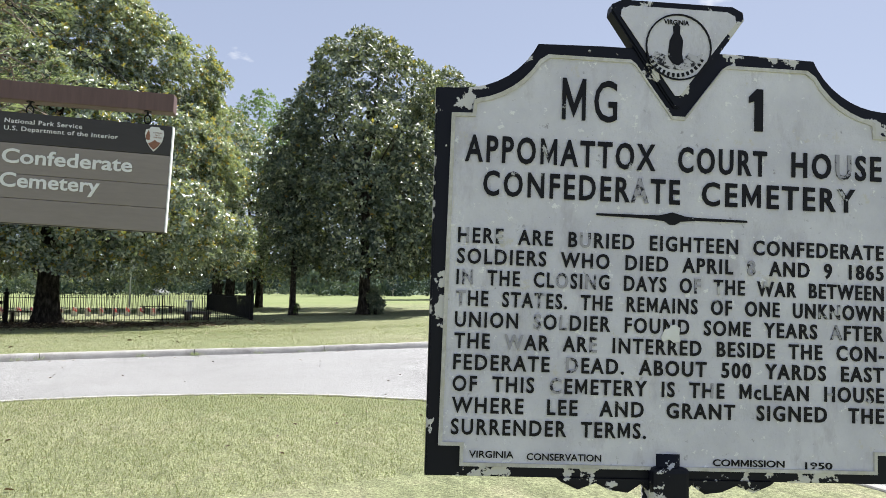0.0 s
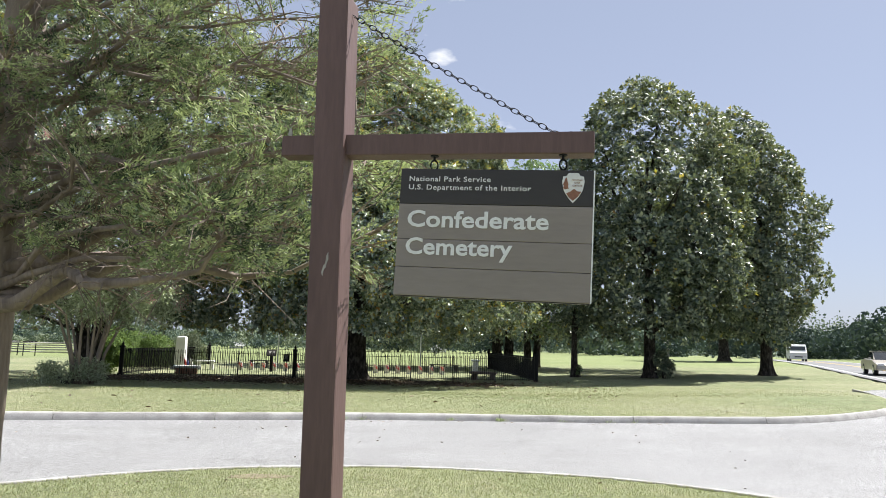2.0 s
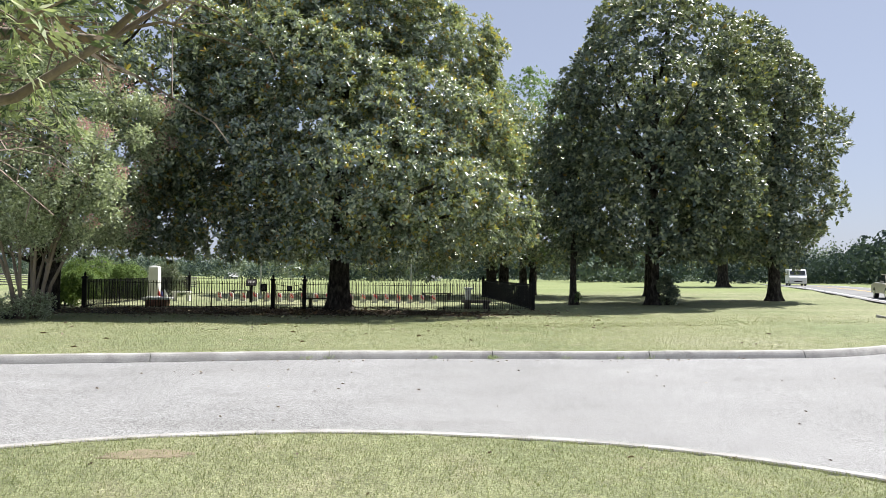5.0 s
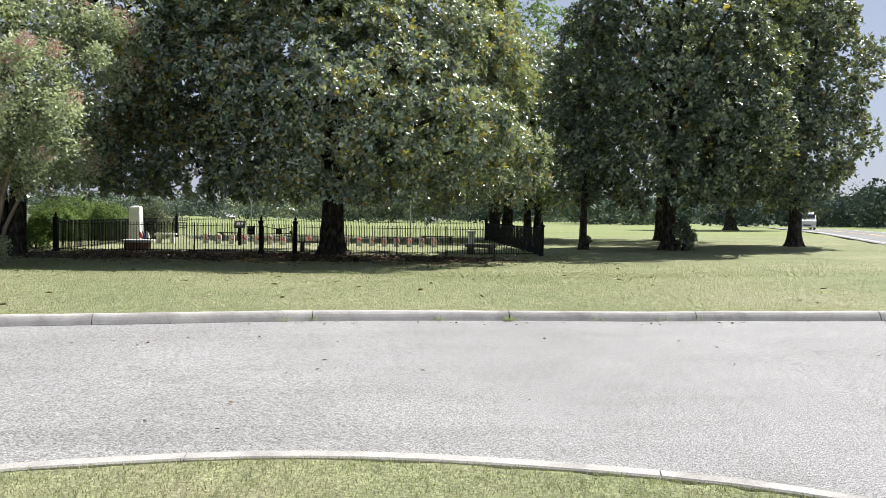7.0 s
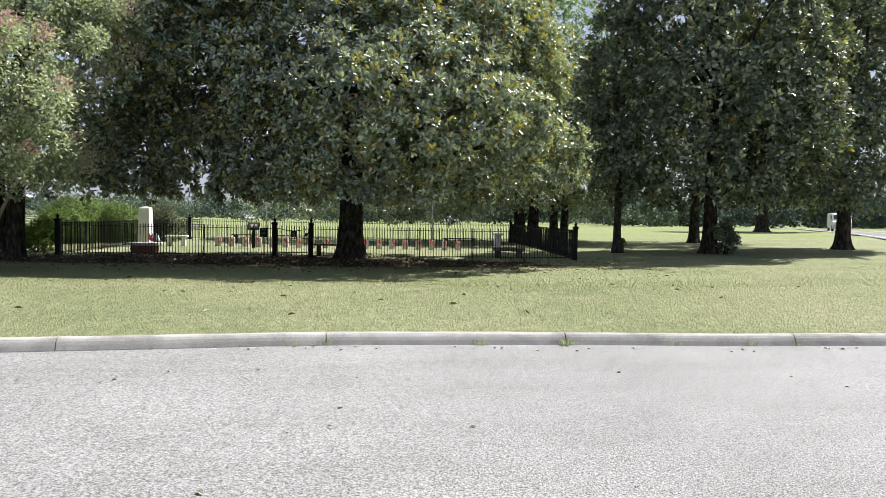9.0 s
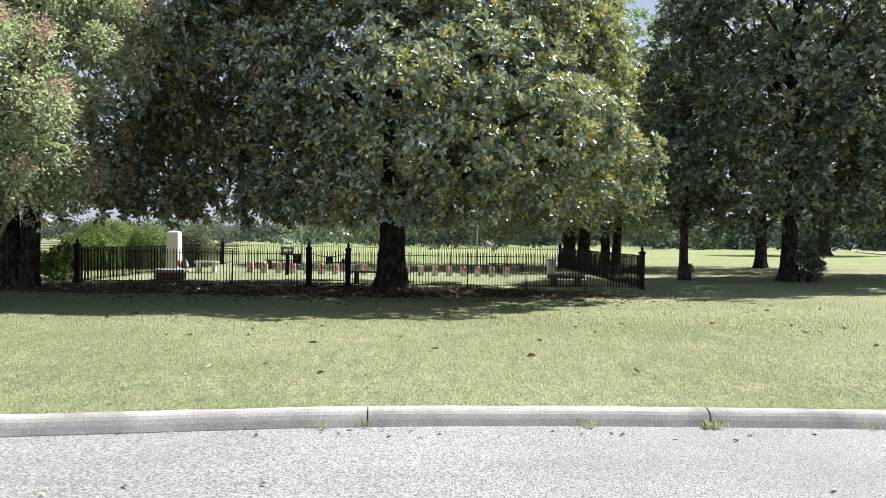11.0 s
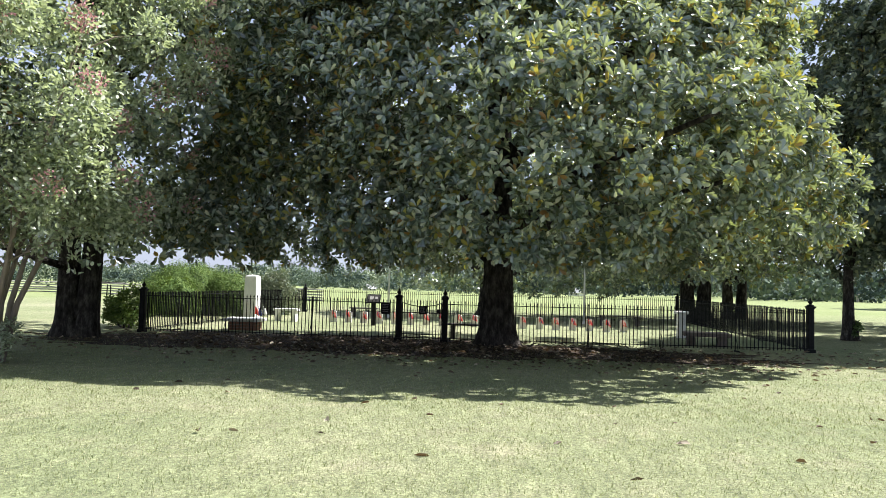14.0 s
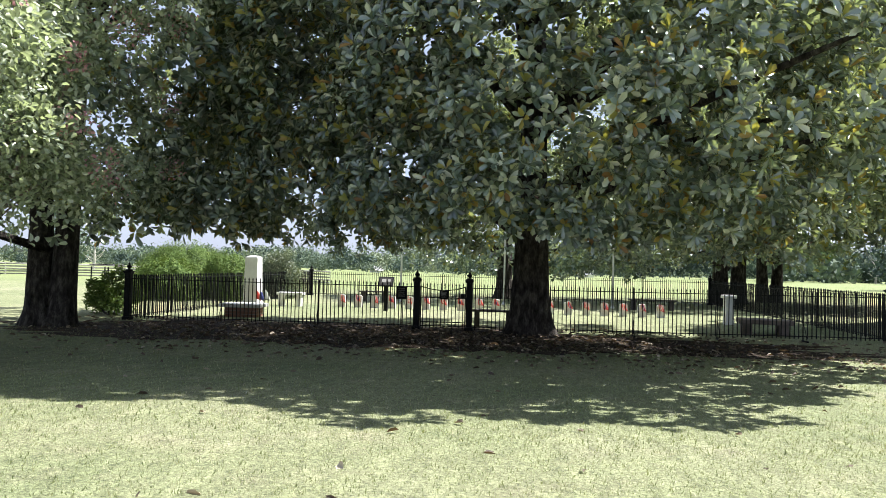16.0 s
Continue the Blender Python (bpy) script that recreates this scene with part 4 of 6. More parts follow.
# scalloped foot and post
foot = [(-0.265, -0.412), (-0.245, -0.428), (-0.205, -0.445), (-0.165, -0.43), (-0.13, -0.445), (-0.09, -0.45), (-0.06, -0.43), (-0.03, -0.455)]
plate("foot", mirror(foot), -0.004, 0.034, M["black_chip"], mk, 0.006)
bm = bmesh.new()
tube(bm, [(0, 0.03, -0.36), (0, 0.03, -0.9), (-0.03, 0.03, -1.56)], [0.045, 0.045, 0.047], 16)
part("post", bm, M["black_chip"], mk, smooth=True)
bm = bmesh.new()
box(bm, 0, -0.012, -0.425, 0.085, 0.035, 0.075, 0.01)
part("mount", bm, M["black_chip"], mk)

# ---- the hanging timber sign ----
A2 = math.degrees(math.atan2(4.185 - 4.443, 1.179 - 0.314))
zg = gz(0.0, 4.55)
ns = thing("hanging_sign_post", 0.314, 4.443, zg, A2, "reddish-brown timber sign post with a projecting beam and chain", "sign post")
lift = -zg
bm = bmesh.new()
box(bm, 0, 0, 1.66, 0.154, 0.164, 3.38, 0.012, Matrix.Translation((-0.326, 0.045, -0.09)) @ Matrix.Rotation(radians(-0.75), 4, "Y"))
part("post", bm, M["brown_wood"], ns)
bm = bmesh.new()
box(bm, 0, 0, 0, 1.512, 0.098, 0.104, 0.007, Matrix.Translation((0.139, 0.045, 2.552 + lift)) @ Matrix.Rotation(radians(1.2), 4, "Y"))
part("beam", bm, M["brown_wood"], ns)
plate("scar", [(-0.362, 1.86), (-0.352, 1.895), (-0.345, 1.90), (-0.340, 1.94), (-0.332, 1.955), (-0.330, 1.92), (-0.337, 1.905), (-0.34, 1.885), (-0.35, 1.872), (-0.356, 1.84)], -0.0395, -0.033, M["grey_wood"], ns, label="pale scraped patch of bare wood")
plate("scar", [(-0.585, 2.545), (-0.578, 2.575), (-0.57, 2.582), (-0.562, 2.55), (-0.567, 2.538)], -0.0065, 0.0, M["grey_wood"], ns)


def link(m, parent, name="link", R=0.0115, r=0.0022, long=1.9):
    bm = bmesh.new()
    rings = []
    for i in range(12):
        a = 2 * math.pi * i / 12
        c = Vector((R * math.cos(a), 0, R * math.sin(a)))
        rings.append([bm.verts.new(m @ Matrix.Diagonal((1, 1, long, 1)) @ (c + (c.normalized() * math.cos(b) + Vector((0, 1, 0)) * math.sin(b)) * r)) for b in (0, 1.257, 2.513, 3.77, 5.027)])
    for i in range(12):
        a, b = rings[i], rings[(i + 1) % 12]
        for k in range(5):
            bm.faces.new((a[k], a[(k + 1) % 5], b[(k + 1) % 5], b[k]))
    bmesh.ops.recalc_face_normals(bm, faces=bm.faces)
    return part(name, bm, M["iron"], parent, smooth=True)


c0, c1 = Vector((-0.30, 0.045, 3.255 + lift)), Vector((0.742, 0.045, 2.585 + lift))
nl = 32
for i in range(nl):
    u = (i + 0.5) / nl
    p = c0.lerp(c1, u) - Vector((0, 0, 0.012 * 4 * u * (1 - u)))
    d = (c1 - c0) - Vector((0, 0, 0.012 * 4 * (1 - 2 * u)))
    q = d.to_track_quat("Z", "Y").to_matrix().to_4x4()
    link(Matrix.Translation(p) @ q @ Matrix.Rotation(math.pi / 2 * (i % 2), 4, "Z"), ns)
for u in (0.154, 0.755):
    bm = bmesh.new()
    cone(bm, u, 0.02, 2.474 + lift - u * 0.012, 2.505 + lift, 0.006, 0.006, 8)
    cone(bm, u, 0.02, 2.498 + lift - u * 0.02, 2.505 + lift - u * 0.02, 0.02, 0.02, 12)
    part("eye_bolt", bm, M["iron"], ns)
    link(Matrix.Translation((u, 0.02, 2.455 + lift - u * 0.02)) @ Matrix.Rotation(0.3, 4, "Z"), ns, "shackle", 0.017, 0.0038, 1.45)
for u in (0.19, 0.79):
    bm = bmesh.new()
    cone(bm, u, 0.045, 2.59 + lift - u * 0.02, 2.62 + lift - u * 0.02, 0.005, 0.005, 6)
    part("bolt", bm, M["iron"], ns)

board = thing("hanging_sign", 0.314, 4.443, 2.436, A2, "brown and taupe planked cemetery sign with white lettering", "sign")
board.matrix_world = board.matrix_world @ pose(0, 0, 0, 0, 2.0, 0)
for nm, z0, z1, mt in (("header_plank", -0.167, 0.0, "sign_dark"), ("plank", -0.334, -0.1685, "sign_taupe"), ("plank", -0.465, -0.3355, "sign_taupe"), ("plank", -0.598, -0.4665, "sign_taupe")):
    boxed(nm, (0.892, 0.044, z1 - z0), (0.446, 0.022, (z0 + z1) / 2), M[mt], board, 0.003)
boxed("edge_strip", (0.006, 0.046, 0.598), (0.8955, 0.023, -0.299), M["sign_white"], board, 0.001, "pale worn end edge")
boxed("edge_strip", (0.892, 0.03, 0.004), (0.446, 0.024, -0.601), M["sign_dark"], board, 0.001)
lettering("Confederate", (0.046, -0.001, -0.276), 0.655, 0.076, M["sign_white"], board, 0.004, 0.020)
lettering("Cemetery", (0.046, -0.001, -0.405), 0.497, 0.076, M["sign_white"], board, 0.004, 0.020)
lettering("National Park Service", (0.043, -0.001, -0.060), 0.385, 0.024, M["sign_white"], board, 0.003, 0.008, 1.1)
lettering("U.S. Department of the Interior", (0.043, -0.001, -0.1), 0.572, 0.024, M["sign_white"], board, 0.003, 0.008, 1.1)
shield = [(0.0, -0.152), (-0.022, -0.128), (-0.042, -0.095), (-0.050, -0.055), (-0.046, -0.03), (-0.030, -0.027), (-0.022, -0.014), (0.022, -0.014), (0.030, -0.027), (0.046, -0.03), (0.050, -0.055), (0.042, -0.095), (0.022, -0.128)]
sh = [(0.803 + x, z) for x, z in shield]
plate("badge", sh, -0.004, 0.0, M["stone_white"], board)
plate("badge_tree", [(0.770 + x, z) for x, z in ((0, -0.09), (-0.012, -0.085), (-0.009, -0.075), (-0.012, -0.066), (-0.007, -0.055), (-0.004, -0.042), (0.002, -0.034), (0.006, -0.045), (0.008, -0.058), (0.012, -0.067), (0.009, -0.075), (0.013, -0.086))], -0.006, -0.003, M["brick"], board)
plate("badge_ground", [(0.803 + x, z) for x, z in ((-0.03, -0.108), (-0.012, -0.1), (0.004, -0.086), (0.018, -0.098), (0.036, -0.1), (0.022, -0.122), (0.0, -0.142), (-0.02, -0.124))], -0.006, -0.003, M["brick"], board)
for i, tx in enumerate(("NATIONAL", "PARK", "SERVICE")):
    w = (0.048, 0.026, 0.042)[i]
    lettering(tx, (0.812 - w / 2 + 0.008, -0.005, -0.05 - i * 0.013), w, 0.0075, M["brick"], board, 0.0006, 0.0)

# ---- the iron fence ----
SW, SE, NE, NW = (-10.85, 32.62), (7.80, 33.10), (8.3, 49.6), (-10.8, 48.2)


def on_front(x):
    return SW[1] + (SE[1] - SW[1]) * (x - SW[0]) / (SE[0] - SW[0])


PA, PB = (-3.39, on_front(-3.39) - 0.02), (-2.09, on_front(-2.09) - 0.02)


def picket_mesh():
    bm = bmesh.new()
    h = 0.0095
    rings = [[bm.verts.new((x * h * k, y * h * k, z)) for x, y in ((-1, -1), (1, -1), (1, 1), (-1, 1))] for z, k in ((0.04, 1), (1.10, 1), (1.115, 1.7), (1.13, 1.2), (1.17, 0.15))]
    for a, b in zip(rings, rings[1:]):
        for i in range(4):
            bm.faces.new((a[i], a[(i + 1) % 4], b[(i + 1) % 4], b[i]))
    bm.faces.new(rings[0][::-1])
    bm.faces.new(rings[-1])
    me = bpy.data.meshes.new("picket")
    bm.to_mesh(me)
    bm.free()
    me.materials.append(M["iron"])
    return me


PICKET = picket_mesh()


def fence_run(a, b, label, stays=3, gap0=0.1, gap1=0.1):
    d = Vector((b[0] - a[0], b[1] - a[1], 0))
    L = d.length
    za, zb = lz(*a), lz(*b)
    t = thing("iron_fence", a[0], a[1], za, math.degrees(math.atan2(d.y, d.x)), label, "fence", "cemetery fence")
    dz = (zb - za) / L
    for z in (0.10, 1.055):
        bm = bmesh.new()
        tube(bm, [(gap0 - 0.03, 0, z), (L / 2, 0, z + dz * L / 2 - 0.006), (L - gap1 + 0.03, 0, z + dz * L)], [0.014] * 3, 4)
        part("rail", bm, M["iron"], t)
    n = int((L - gap0 - gap1) / 0.1)
    for i in range(n):
        x = gap0 + (L - gap0 - gap1) * (i + 0.5) / n
        p = new("picket", PICKET)
        p.parent = t
        p.location = (x, 0.0, dz * x + random.uniform(-0.006, 0.006))
        p.rotation_euler = (random.uniform(-0.008, 0.008), random.uniform(-0.008, 0.008), 0)
    for i in range(stays):
        x = L * (i + 1) / (stays + 1)
        bm = bmesh.new()
        cone(bm, x, -0.02, dz * x - 0.03, dz * x + 1.17, 0.014, 0.012, 8)
        tube(bm, [(x, -0.03, dz * x + 0.42), (x, -0.16, dz * x + 0.2), (x, -0.26, dz * x - 0.05)], [0.009] * 3, 5)
        box(bm, x, -0.14, dz * x - 0.02, 0.05, 0.3, 0.07, 0.01)
        part("stay", bm, M["iron"], t)
    return t


def fence_post(p, label="black cast-iron fence post with an urn finial"):
    t = thing("fence_post", p[0], p[1], lz(*p), 0, label, "post", "cemetery fence")
    bm = bmesh.new()
    for z0, z1, w in ((-0.06, 0.09, 0.205), (0.09, 1.18, 0.150), (1.18, 1.215, 0.185), (1.215, 1.25, 0.215)):
        box(bm, 0, 0, (z0 + z1) / 2, w, w, z1 - z0, 0.008)
    part("shaft", bm, M["iron"], t)
    bm = bmesh.new()
    lathe(bm, [(0.10, 1.25), (0.085, 1.285), (0.04, 1.30), (0.032, 1.315), (0.058, 1.345), (0.062, 1.37), (0.04, 1.40), (0.02, 1.42), (0.026, 1.435), (0.012, 1.455), (0.003, 1.49)], 12)
    part("finial", bm, M["iron"], t, smooth=True)
    bm = bmesh.new()
    for s in (-1, 1):
        box(bm, 0, s * 0.077, 0.64, 0.085, 0.008, 0.86, 0.003)
        box(bm, s * 0.077, 0, 0.64, 0.008, 0.085, 0.86, 0.003)
    part("raised_panel", bm, M["iron"], t)
    return t


for p in (SW, SE, NE, NW, PA, PB):
    fence_post(p)
FL = "black wrought-iron picket fence round the small cemetery"
fence_run(SW, PA, FL, 2)
fence_run(PB, SE, FL, 4)
fence_run(SE, NE, FL, 3)
fence_run(NE, NW, FL, 5)
fence_run(NW, SW, FL, 3)
# closed gate between the two middle posts
gt = thing("iron_gate", PA[0], PA[1], lz(*PA), math.degrees(math.atan2(PB[1] - PA[1], PB[0] - PA[0])), "closed black iron gate with an arched rail and pickets", "gate")
gw = math.hypot(PB[0] - PA[0], PB[1] - PA[1])
for i in range(12):
    x = 0.11 + (gw - 0.22) * (i + 0.5) / 12
    p = new("picket", PICKET)
    p.parent = gt
    p.location = (x, 0, 0)
for z, sag in ((0.10, 0), (0.20, 0), (0.80, 0), (0.98, 0.10)):
    bm = bmesh.new()
    tube(bm, [(0.09 + (gw - 0.18) * k / 8, 0, z + sag * (abs(2 * k / 8 - 1) ** 2) - 0.0) for k in range(9)], [0.013] * 9, 5)
    part("rail", bm, M["iron"], gt)
for x in (0.1, gw - 0.1):
    bm = bmesh.new()
    tube(bm, [(x, 0, 0.05), (x, 0, 1.08)], [0.014, 0.014], 6)
    part("stile", bm, M["iron"], gt)
bm = bmesh.new()
box(bm, gw - 0.17, -0.02, 0.85, 0.1, 0.04, 0.12, 0.006)
part("latch", bm, M["iron"], gt)


def notice(x, y, z0, z1, w, pole, label):
    """A small dark notice board, on the fence or on a stake."""
    zg_ = lz(x, y)
    t = thing("notice_board", x, y, zg_, 0, label, "sign")
    boxed("board", (w, 0.02, z1 - z0), (0, 0, (z0 + z1) / 2), M["iron"], t, 0.004)
    for k in range(5):
        boxed("text_bar", (w * (0.7 - 0.08 * (k % 3)), 0.002, 0.012), (0, -0.0115, z1 - 0.05 - k * (z1 - z0 - 0.08) / 5), M["grey_stone"], t)
    if pole:
        bm = bmesh.new()
        tube(bm, [(0, 0.02, -0.05), (0, 0.02, z1)], [0.014, 0.014], 6)
        part("stake", bm, M["iron"], t)
    return t


notice(-3.76, on_front(-3.76) - 0.12, 0.74, 1.06, 0.26, True, "small black notice board on a thin stake by the gate")
nb = notice(-2.72, on_front(-2.72) - 0.045, 0.76, 0.99, 0.21, False, "small dark notice plate hung on the iron gate")

# ---- inside the fence ----
mon = thing("monument", -10.15, 39.2, lz(-10.15, 39.2), -4, "tall plain white marble shaft on a low plinth", "monument")
bm = bmesh.new()
rings = []
for z, w in ((0.0, 0.30), (0.15, 0.30), (0.15, 0.262), (1.68, 0.228), (1.74, 0.20), (1.78, 0.06)):
    rings.append([bm.verts.new((sx * w, sy * w * 0.85, z)) for sx, sy in ((-1, -1), (1, -1), (1, 1), (-1, 1))])
for a, b in zip(rings, rings[1:]):
    for i in range(4):
        bm.faces.new((a[i], a[(i + 1) % 4], b[(i + 1) % 4], b[i]))
bm.faces.new(rings[-1])
part("shaft", bm, M["stone_white"], mon)
boxed("plinth", (0.78, 0.70, 0.12), (0, 0, 0.03), M["grey_stone"], mon, 0.012)


def brick_stack(parent, sx, sy, h, brick=(0.2, 0.095, 0.062)):
    rows_ = int(h / (brick[2] + 0.01))
    for r in range(rows_):
        z = (r + 0.5) * h / rows_
        n = max(1, round(sx / 0.21))
        for s in (-1, 1):
            for i in range(n):
                x = -sx / 2 + sx * (i + (0.5 if r % 2 else 0.5)) / n
                boxed("brick", (sx / n - 0.012, 0.09, h / rows_ - 0.012), (x, s * (sy / 2 - 0.045), z), M["brick"], parent, 0.004)
            m_ = max(1, round((sy - 0.2) / 0.21))
            for i in range(m_):
                y = -(sy - 0.2) / 2 + (sy - 0.2) * (i + 0.5) / m_
                boxed("brick", (0.09, (sy - 0.2) / m_ - 0.012, h / rows_ - 0.012), (s * (sx / 2 - 0.045), y, z), M["brick"], parent, 0.004)
    boxed("mortar", (sx - 0.025, sy - 0.025, h), (0, 0, h / 2), M["grey_stone"], parent)


tb = thing("brick_tomb", -8.62, 34.75, lz(-8.62, 34.75), 3, "low red-brick tomb topped by a white stone slab", "tomb")
brick_stack(tb, 0.9, 0.6, 0.27)
boxed("slab", (1.16, 0.80, 0.10), (0, 0, 0.33), M["stone_white"], tb, 0.02)

tb2 = thing("stone_bench", 5.55, 34.75, lz(5.55, 34.75), -12, "heavy brown stone bench on brick supports in half shade", "bench")
boxed("seat", (1.30, 0.85, 0.12), (0, 0, 0.34), M["brown_stone"], tb2, 0.025)
for x in (-0.5, 0.5):
    boxed("support", (0.24, 0.60, 0.32), (x * 0.86, 0.05, 0.12), M["brown_stone"], tb2, 0.015)
ped = thing("pedestal", 5.6, 37.9, lz(5.6, 37.9), 4, "white stone pedestal with a rough capped top", "pedestal")
bm = bmesh.new()
box(bm, 0, 0, 0.40, 0.25, 0.25, 0.86, 0.02)
part("column", bm, M["stone_white"], ped)
bm = bmesh.new()
box(bm, 0, 0, 0.86, 0.42, 0.40, 0.10, 0.04)
part("cap", bm, M["stone_white"], ped)
tab = thing("stone_bench", -9.0, 39.9, lz(-9.0, 39.9), 2, "small white stone bench on two supports in sunlight", "bench")
boxed("seat", (0.95, 0.42, 0.09), (0, 0, 0.45), M["stone_white"], tab, 0.012)
for x in (-0.33, 0.33):
    boxed("support", (0.16, 0.34, 0.43), (x, 0, 0.19), M["stone_white"], tab, 0.01)
for x, y, w, nm in ((-1.55, 34.4, 1.25, "dark timber bench inside the fence near the gate"), (-6.9, 44.5, 1.3, "dark timber bench at the rear of the graves"), (4.6, 44.4, 1.9, "long dark timber bench at the rear of the graves")):
    b = thing("timber_bench", x, y, lz(x, y), 2, nm, "bench")
    for k in range(3):
        boxed("seat_plank", (w, 0.12, 0.05), (0, -0.14 + 0.14 * k, 0.42), M["dark_wood"], b, 0.006)
    for s in (-1, 1):
        boxed("support", (0.14, 0.36, 0.42), (s * (w / 2 - 0.2), 0, 0.18), M["dark_wood"], b, 0.01)


def stone_mesh():
    bm = bmesh.new()
    pts = [(-0.135, -0.05), (-0.135, 0.40)] + [(0.135 * -math.cos(math.pi * k / 8), 0.40 + 0.05 * math.sin(math.pi * k / 8)) for k in range(1, 8)] + [(0.135, 0.40), (0.135, -0.05)]
    a = [bm.verts.new((x, -0.05, z)) for x, z in pts]
    b = [bm.verts.new((x, 0.05, z)) for x, z in pts]
    bm.faces.new(a)
    bm.faces.new(b[::-1])
    for i in range(len(a)):
        bm.faces.new((a[i], b[i], b[(i + 1) % len(a)], a[(i + 1) % len(a)]))
    bmesh.ops.recalc_face_normals(bm, faces=bm.faces)
    me = bpy.data.meshes.new("headstone")
    bm.to_mesh(me)
    bm.free()
    me.materials.append(M["stone_white"])
    return me


HEAD = stone_mesh()


def cloth(w, h, g, fold):
    """A small flag hanging in folds from a staff."""
    bm = bmesh.new()
    rows_ = []
    for j in range(6):
        v = j / 5
        rows_.append([bm.verts.new((0.008 + w * u * (0.55 + 0.45 * v) + 0.03 * v * u, fold * math.sin(u * 7 + v * 2 + g.random() * 0.4) * 0.025, -h * (0.25 * u + 0.75 * v) - 0.01)) for u in (0, 0.25, 0.5, 0.75, 1.0)])
    for a, b in zip(rows_, rows_[1:]):
        for k in range(4):
            bm.faces.new((a[k], a[k + 1], b[k + 1], b[k]))
    r = bmesh.ops.extrude_face_region(bm, geom=bm.faces[:])
    for v in r["geom"]:
        if isinstance(v, bmesh.types.BMVert):
            v.co.y += 0.004
    bmesh.ops.recalc_face_normals(bm, faces=bm.faces)
    return bm


gr = random.Random(5)
for i in range(19):
    x = -7.27 + 0.628 * i
    y = 40.45 - 0.02 * i
    hs = new("headstone", HEAD)
    hs.matrix_world = pose(x, y, lz(x, y), gr.uniform(-2, 2), gr.uniform(-2, 2), gr.uniform(-4, 4))
    tagged(hs, "small white marble headstone with a rounded top", "headstone", "row of graves")
    if i == 10:
        continue
    f = thing("grave_flag", x + gr.uniform(-0.10, 0.0), y - 0.14, lz(x, y), gr.uniform(-15, 15), "small red and white flag on a stick before a headstone", "flag", "row of flags")
    bm = bmesh.new()
    tube(bm, [(0, 0, -0.05), (0.01, 0, 0.50)], [0.005, 0.004], 5)
    part("staff", bm, M["grey_wood"], f)
    tall = gr.uniform(0.26, 0.34)
    bm = cloth(gr.uniform(0.15, 0.20), tall, gr, 1.0)
    bmesh.ops.translate(bm, verts=bm.verts, vec=(0, 0, 0.49))
    part("cloth", bm, M["flag_red"], f, smooth=True)
    for sgn, mt_ in ((1, "sign_white"), (-1, "flag_blue" if i % 2 else "sign_white")):
        bm = bmesh.new()
        box(bm, 0.075, -0.034, 0.35, 0.022, 0.005, tall * 0.75, 0.002, Matrix.Translation((0.075, 0, 0.35)) @ Matrix.Rotation(sgn * gr.uniform(0.25, 0.45), 4, "Y") @ Matrix.Translation((-0.075, 0.001 * sgn, -0.35)))
        part("band", bm, M[mt_], f)
for x, y, m_ in ((-9.85, 38.7, "flag_red"), (-9.7, 38.65, "flag_blue"), (-9.55, 38.75, "sign_white")):
    f = thing("grave_flag", x, y, lz(x, y), gr.uniform(-20, 20), "small coloured flag on a stick beside the white shaft", "flag", "row of flags")
    bm = bmesh.new()
    tube(bm, [(0, 0, -0.05), (0.02, 0, 0.62)], [0.005, 0.004], 5)
    part("staff", bm, M["grey_wood"], f)
    bm = cloth(0.16, 0.4, gr, 1.0)
    bmesh.ops.translate(bm, verts=bm.verts, vec=(0.01, 0, 0.62))
    part("cloth", bm, M[m_], f, smooth=True)

wp = thing("interpretive_panel", -5.35, 39.0, lz(-5.35, 39.0), 3, "framed dark interpretive panel on a single pedestal", "sign")
bm = bmesh.new()
box(bm, 0, 0, 0.42, 0.14, 0.12, 0.9, 0.01)
part("pedestal", bm, M["iron"], wp)
mt = Matrix.Translation((0, -0.05, 1.0)) @ Matrix.Rotation(radians(-38), 4, "X")
bm = bmesh.new()
box(bm, 0, 0, 0, 0.52, 0.04, 0.40, 0.008, mt)
part("frame", bm, M["iron"], wp)
bm = bmesh.new()
box(bm, 0, -0.023, 0, 0.42, 0.004, 0.30, 0, mt)
part("face", bm, M["sign_dark"], wp)
for dx, dz_, w_, h_ in ((-0.07, 0.02, 0.14, 0.14), (0.11, 0.03, 0.09, 0.10)):
    bm = bmesh.new()
    box(bm, dx, -0.0265, dz_, w_, 0.003, h_, 0, mt)
    part("print", bm, M["grey_stone"], wp)
for x in (-5.85, -1.42, 3.1):
    fp = thing("flagpole", x, 45.0, lz(x, 45.0), 0, "slim white flagpole among the trees", "flagpole", "flagpoles")
    bm = bmesh.new()
    tube(bm, [(0, 0, -0.1), (0, 0, 6.0)], [0.045, 0.03], 10)
    part("pole", bm, M["pole"], fp, smooth=True)
    bm = bmesh.new()
    cone(bm, 0, 0, -0.02, 0.12, 0.09, 0.06, 12)
    part("collar", bm, M["pole"], fp)

# ---- cedar beside the hanging sign ----


def needles(P, D, N, L, W):
    """Thin pointed fronds, one four-sided face each."""
    S = unit(np.cross(D, N))
    L, W = L[:, None], W[:, None]
    V = np.stack([P, P + D * L * 0.45 + S * W * 0.5, P + D * L, P + D * L * 0.45 - S * W * 0.5], 1).reshape(-1, 3)
    return V, np.arange(len(P) * 4).reshape(-1, 4)


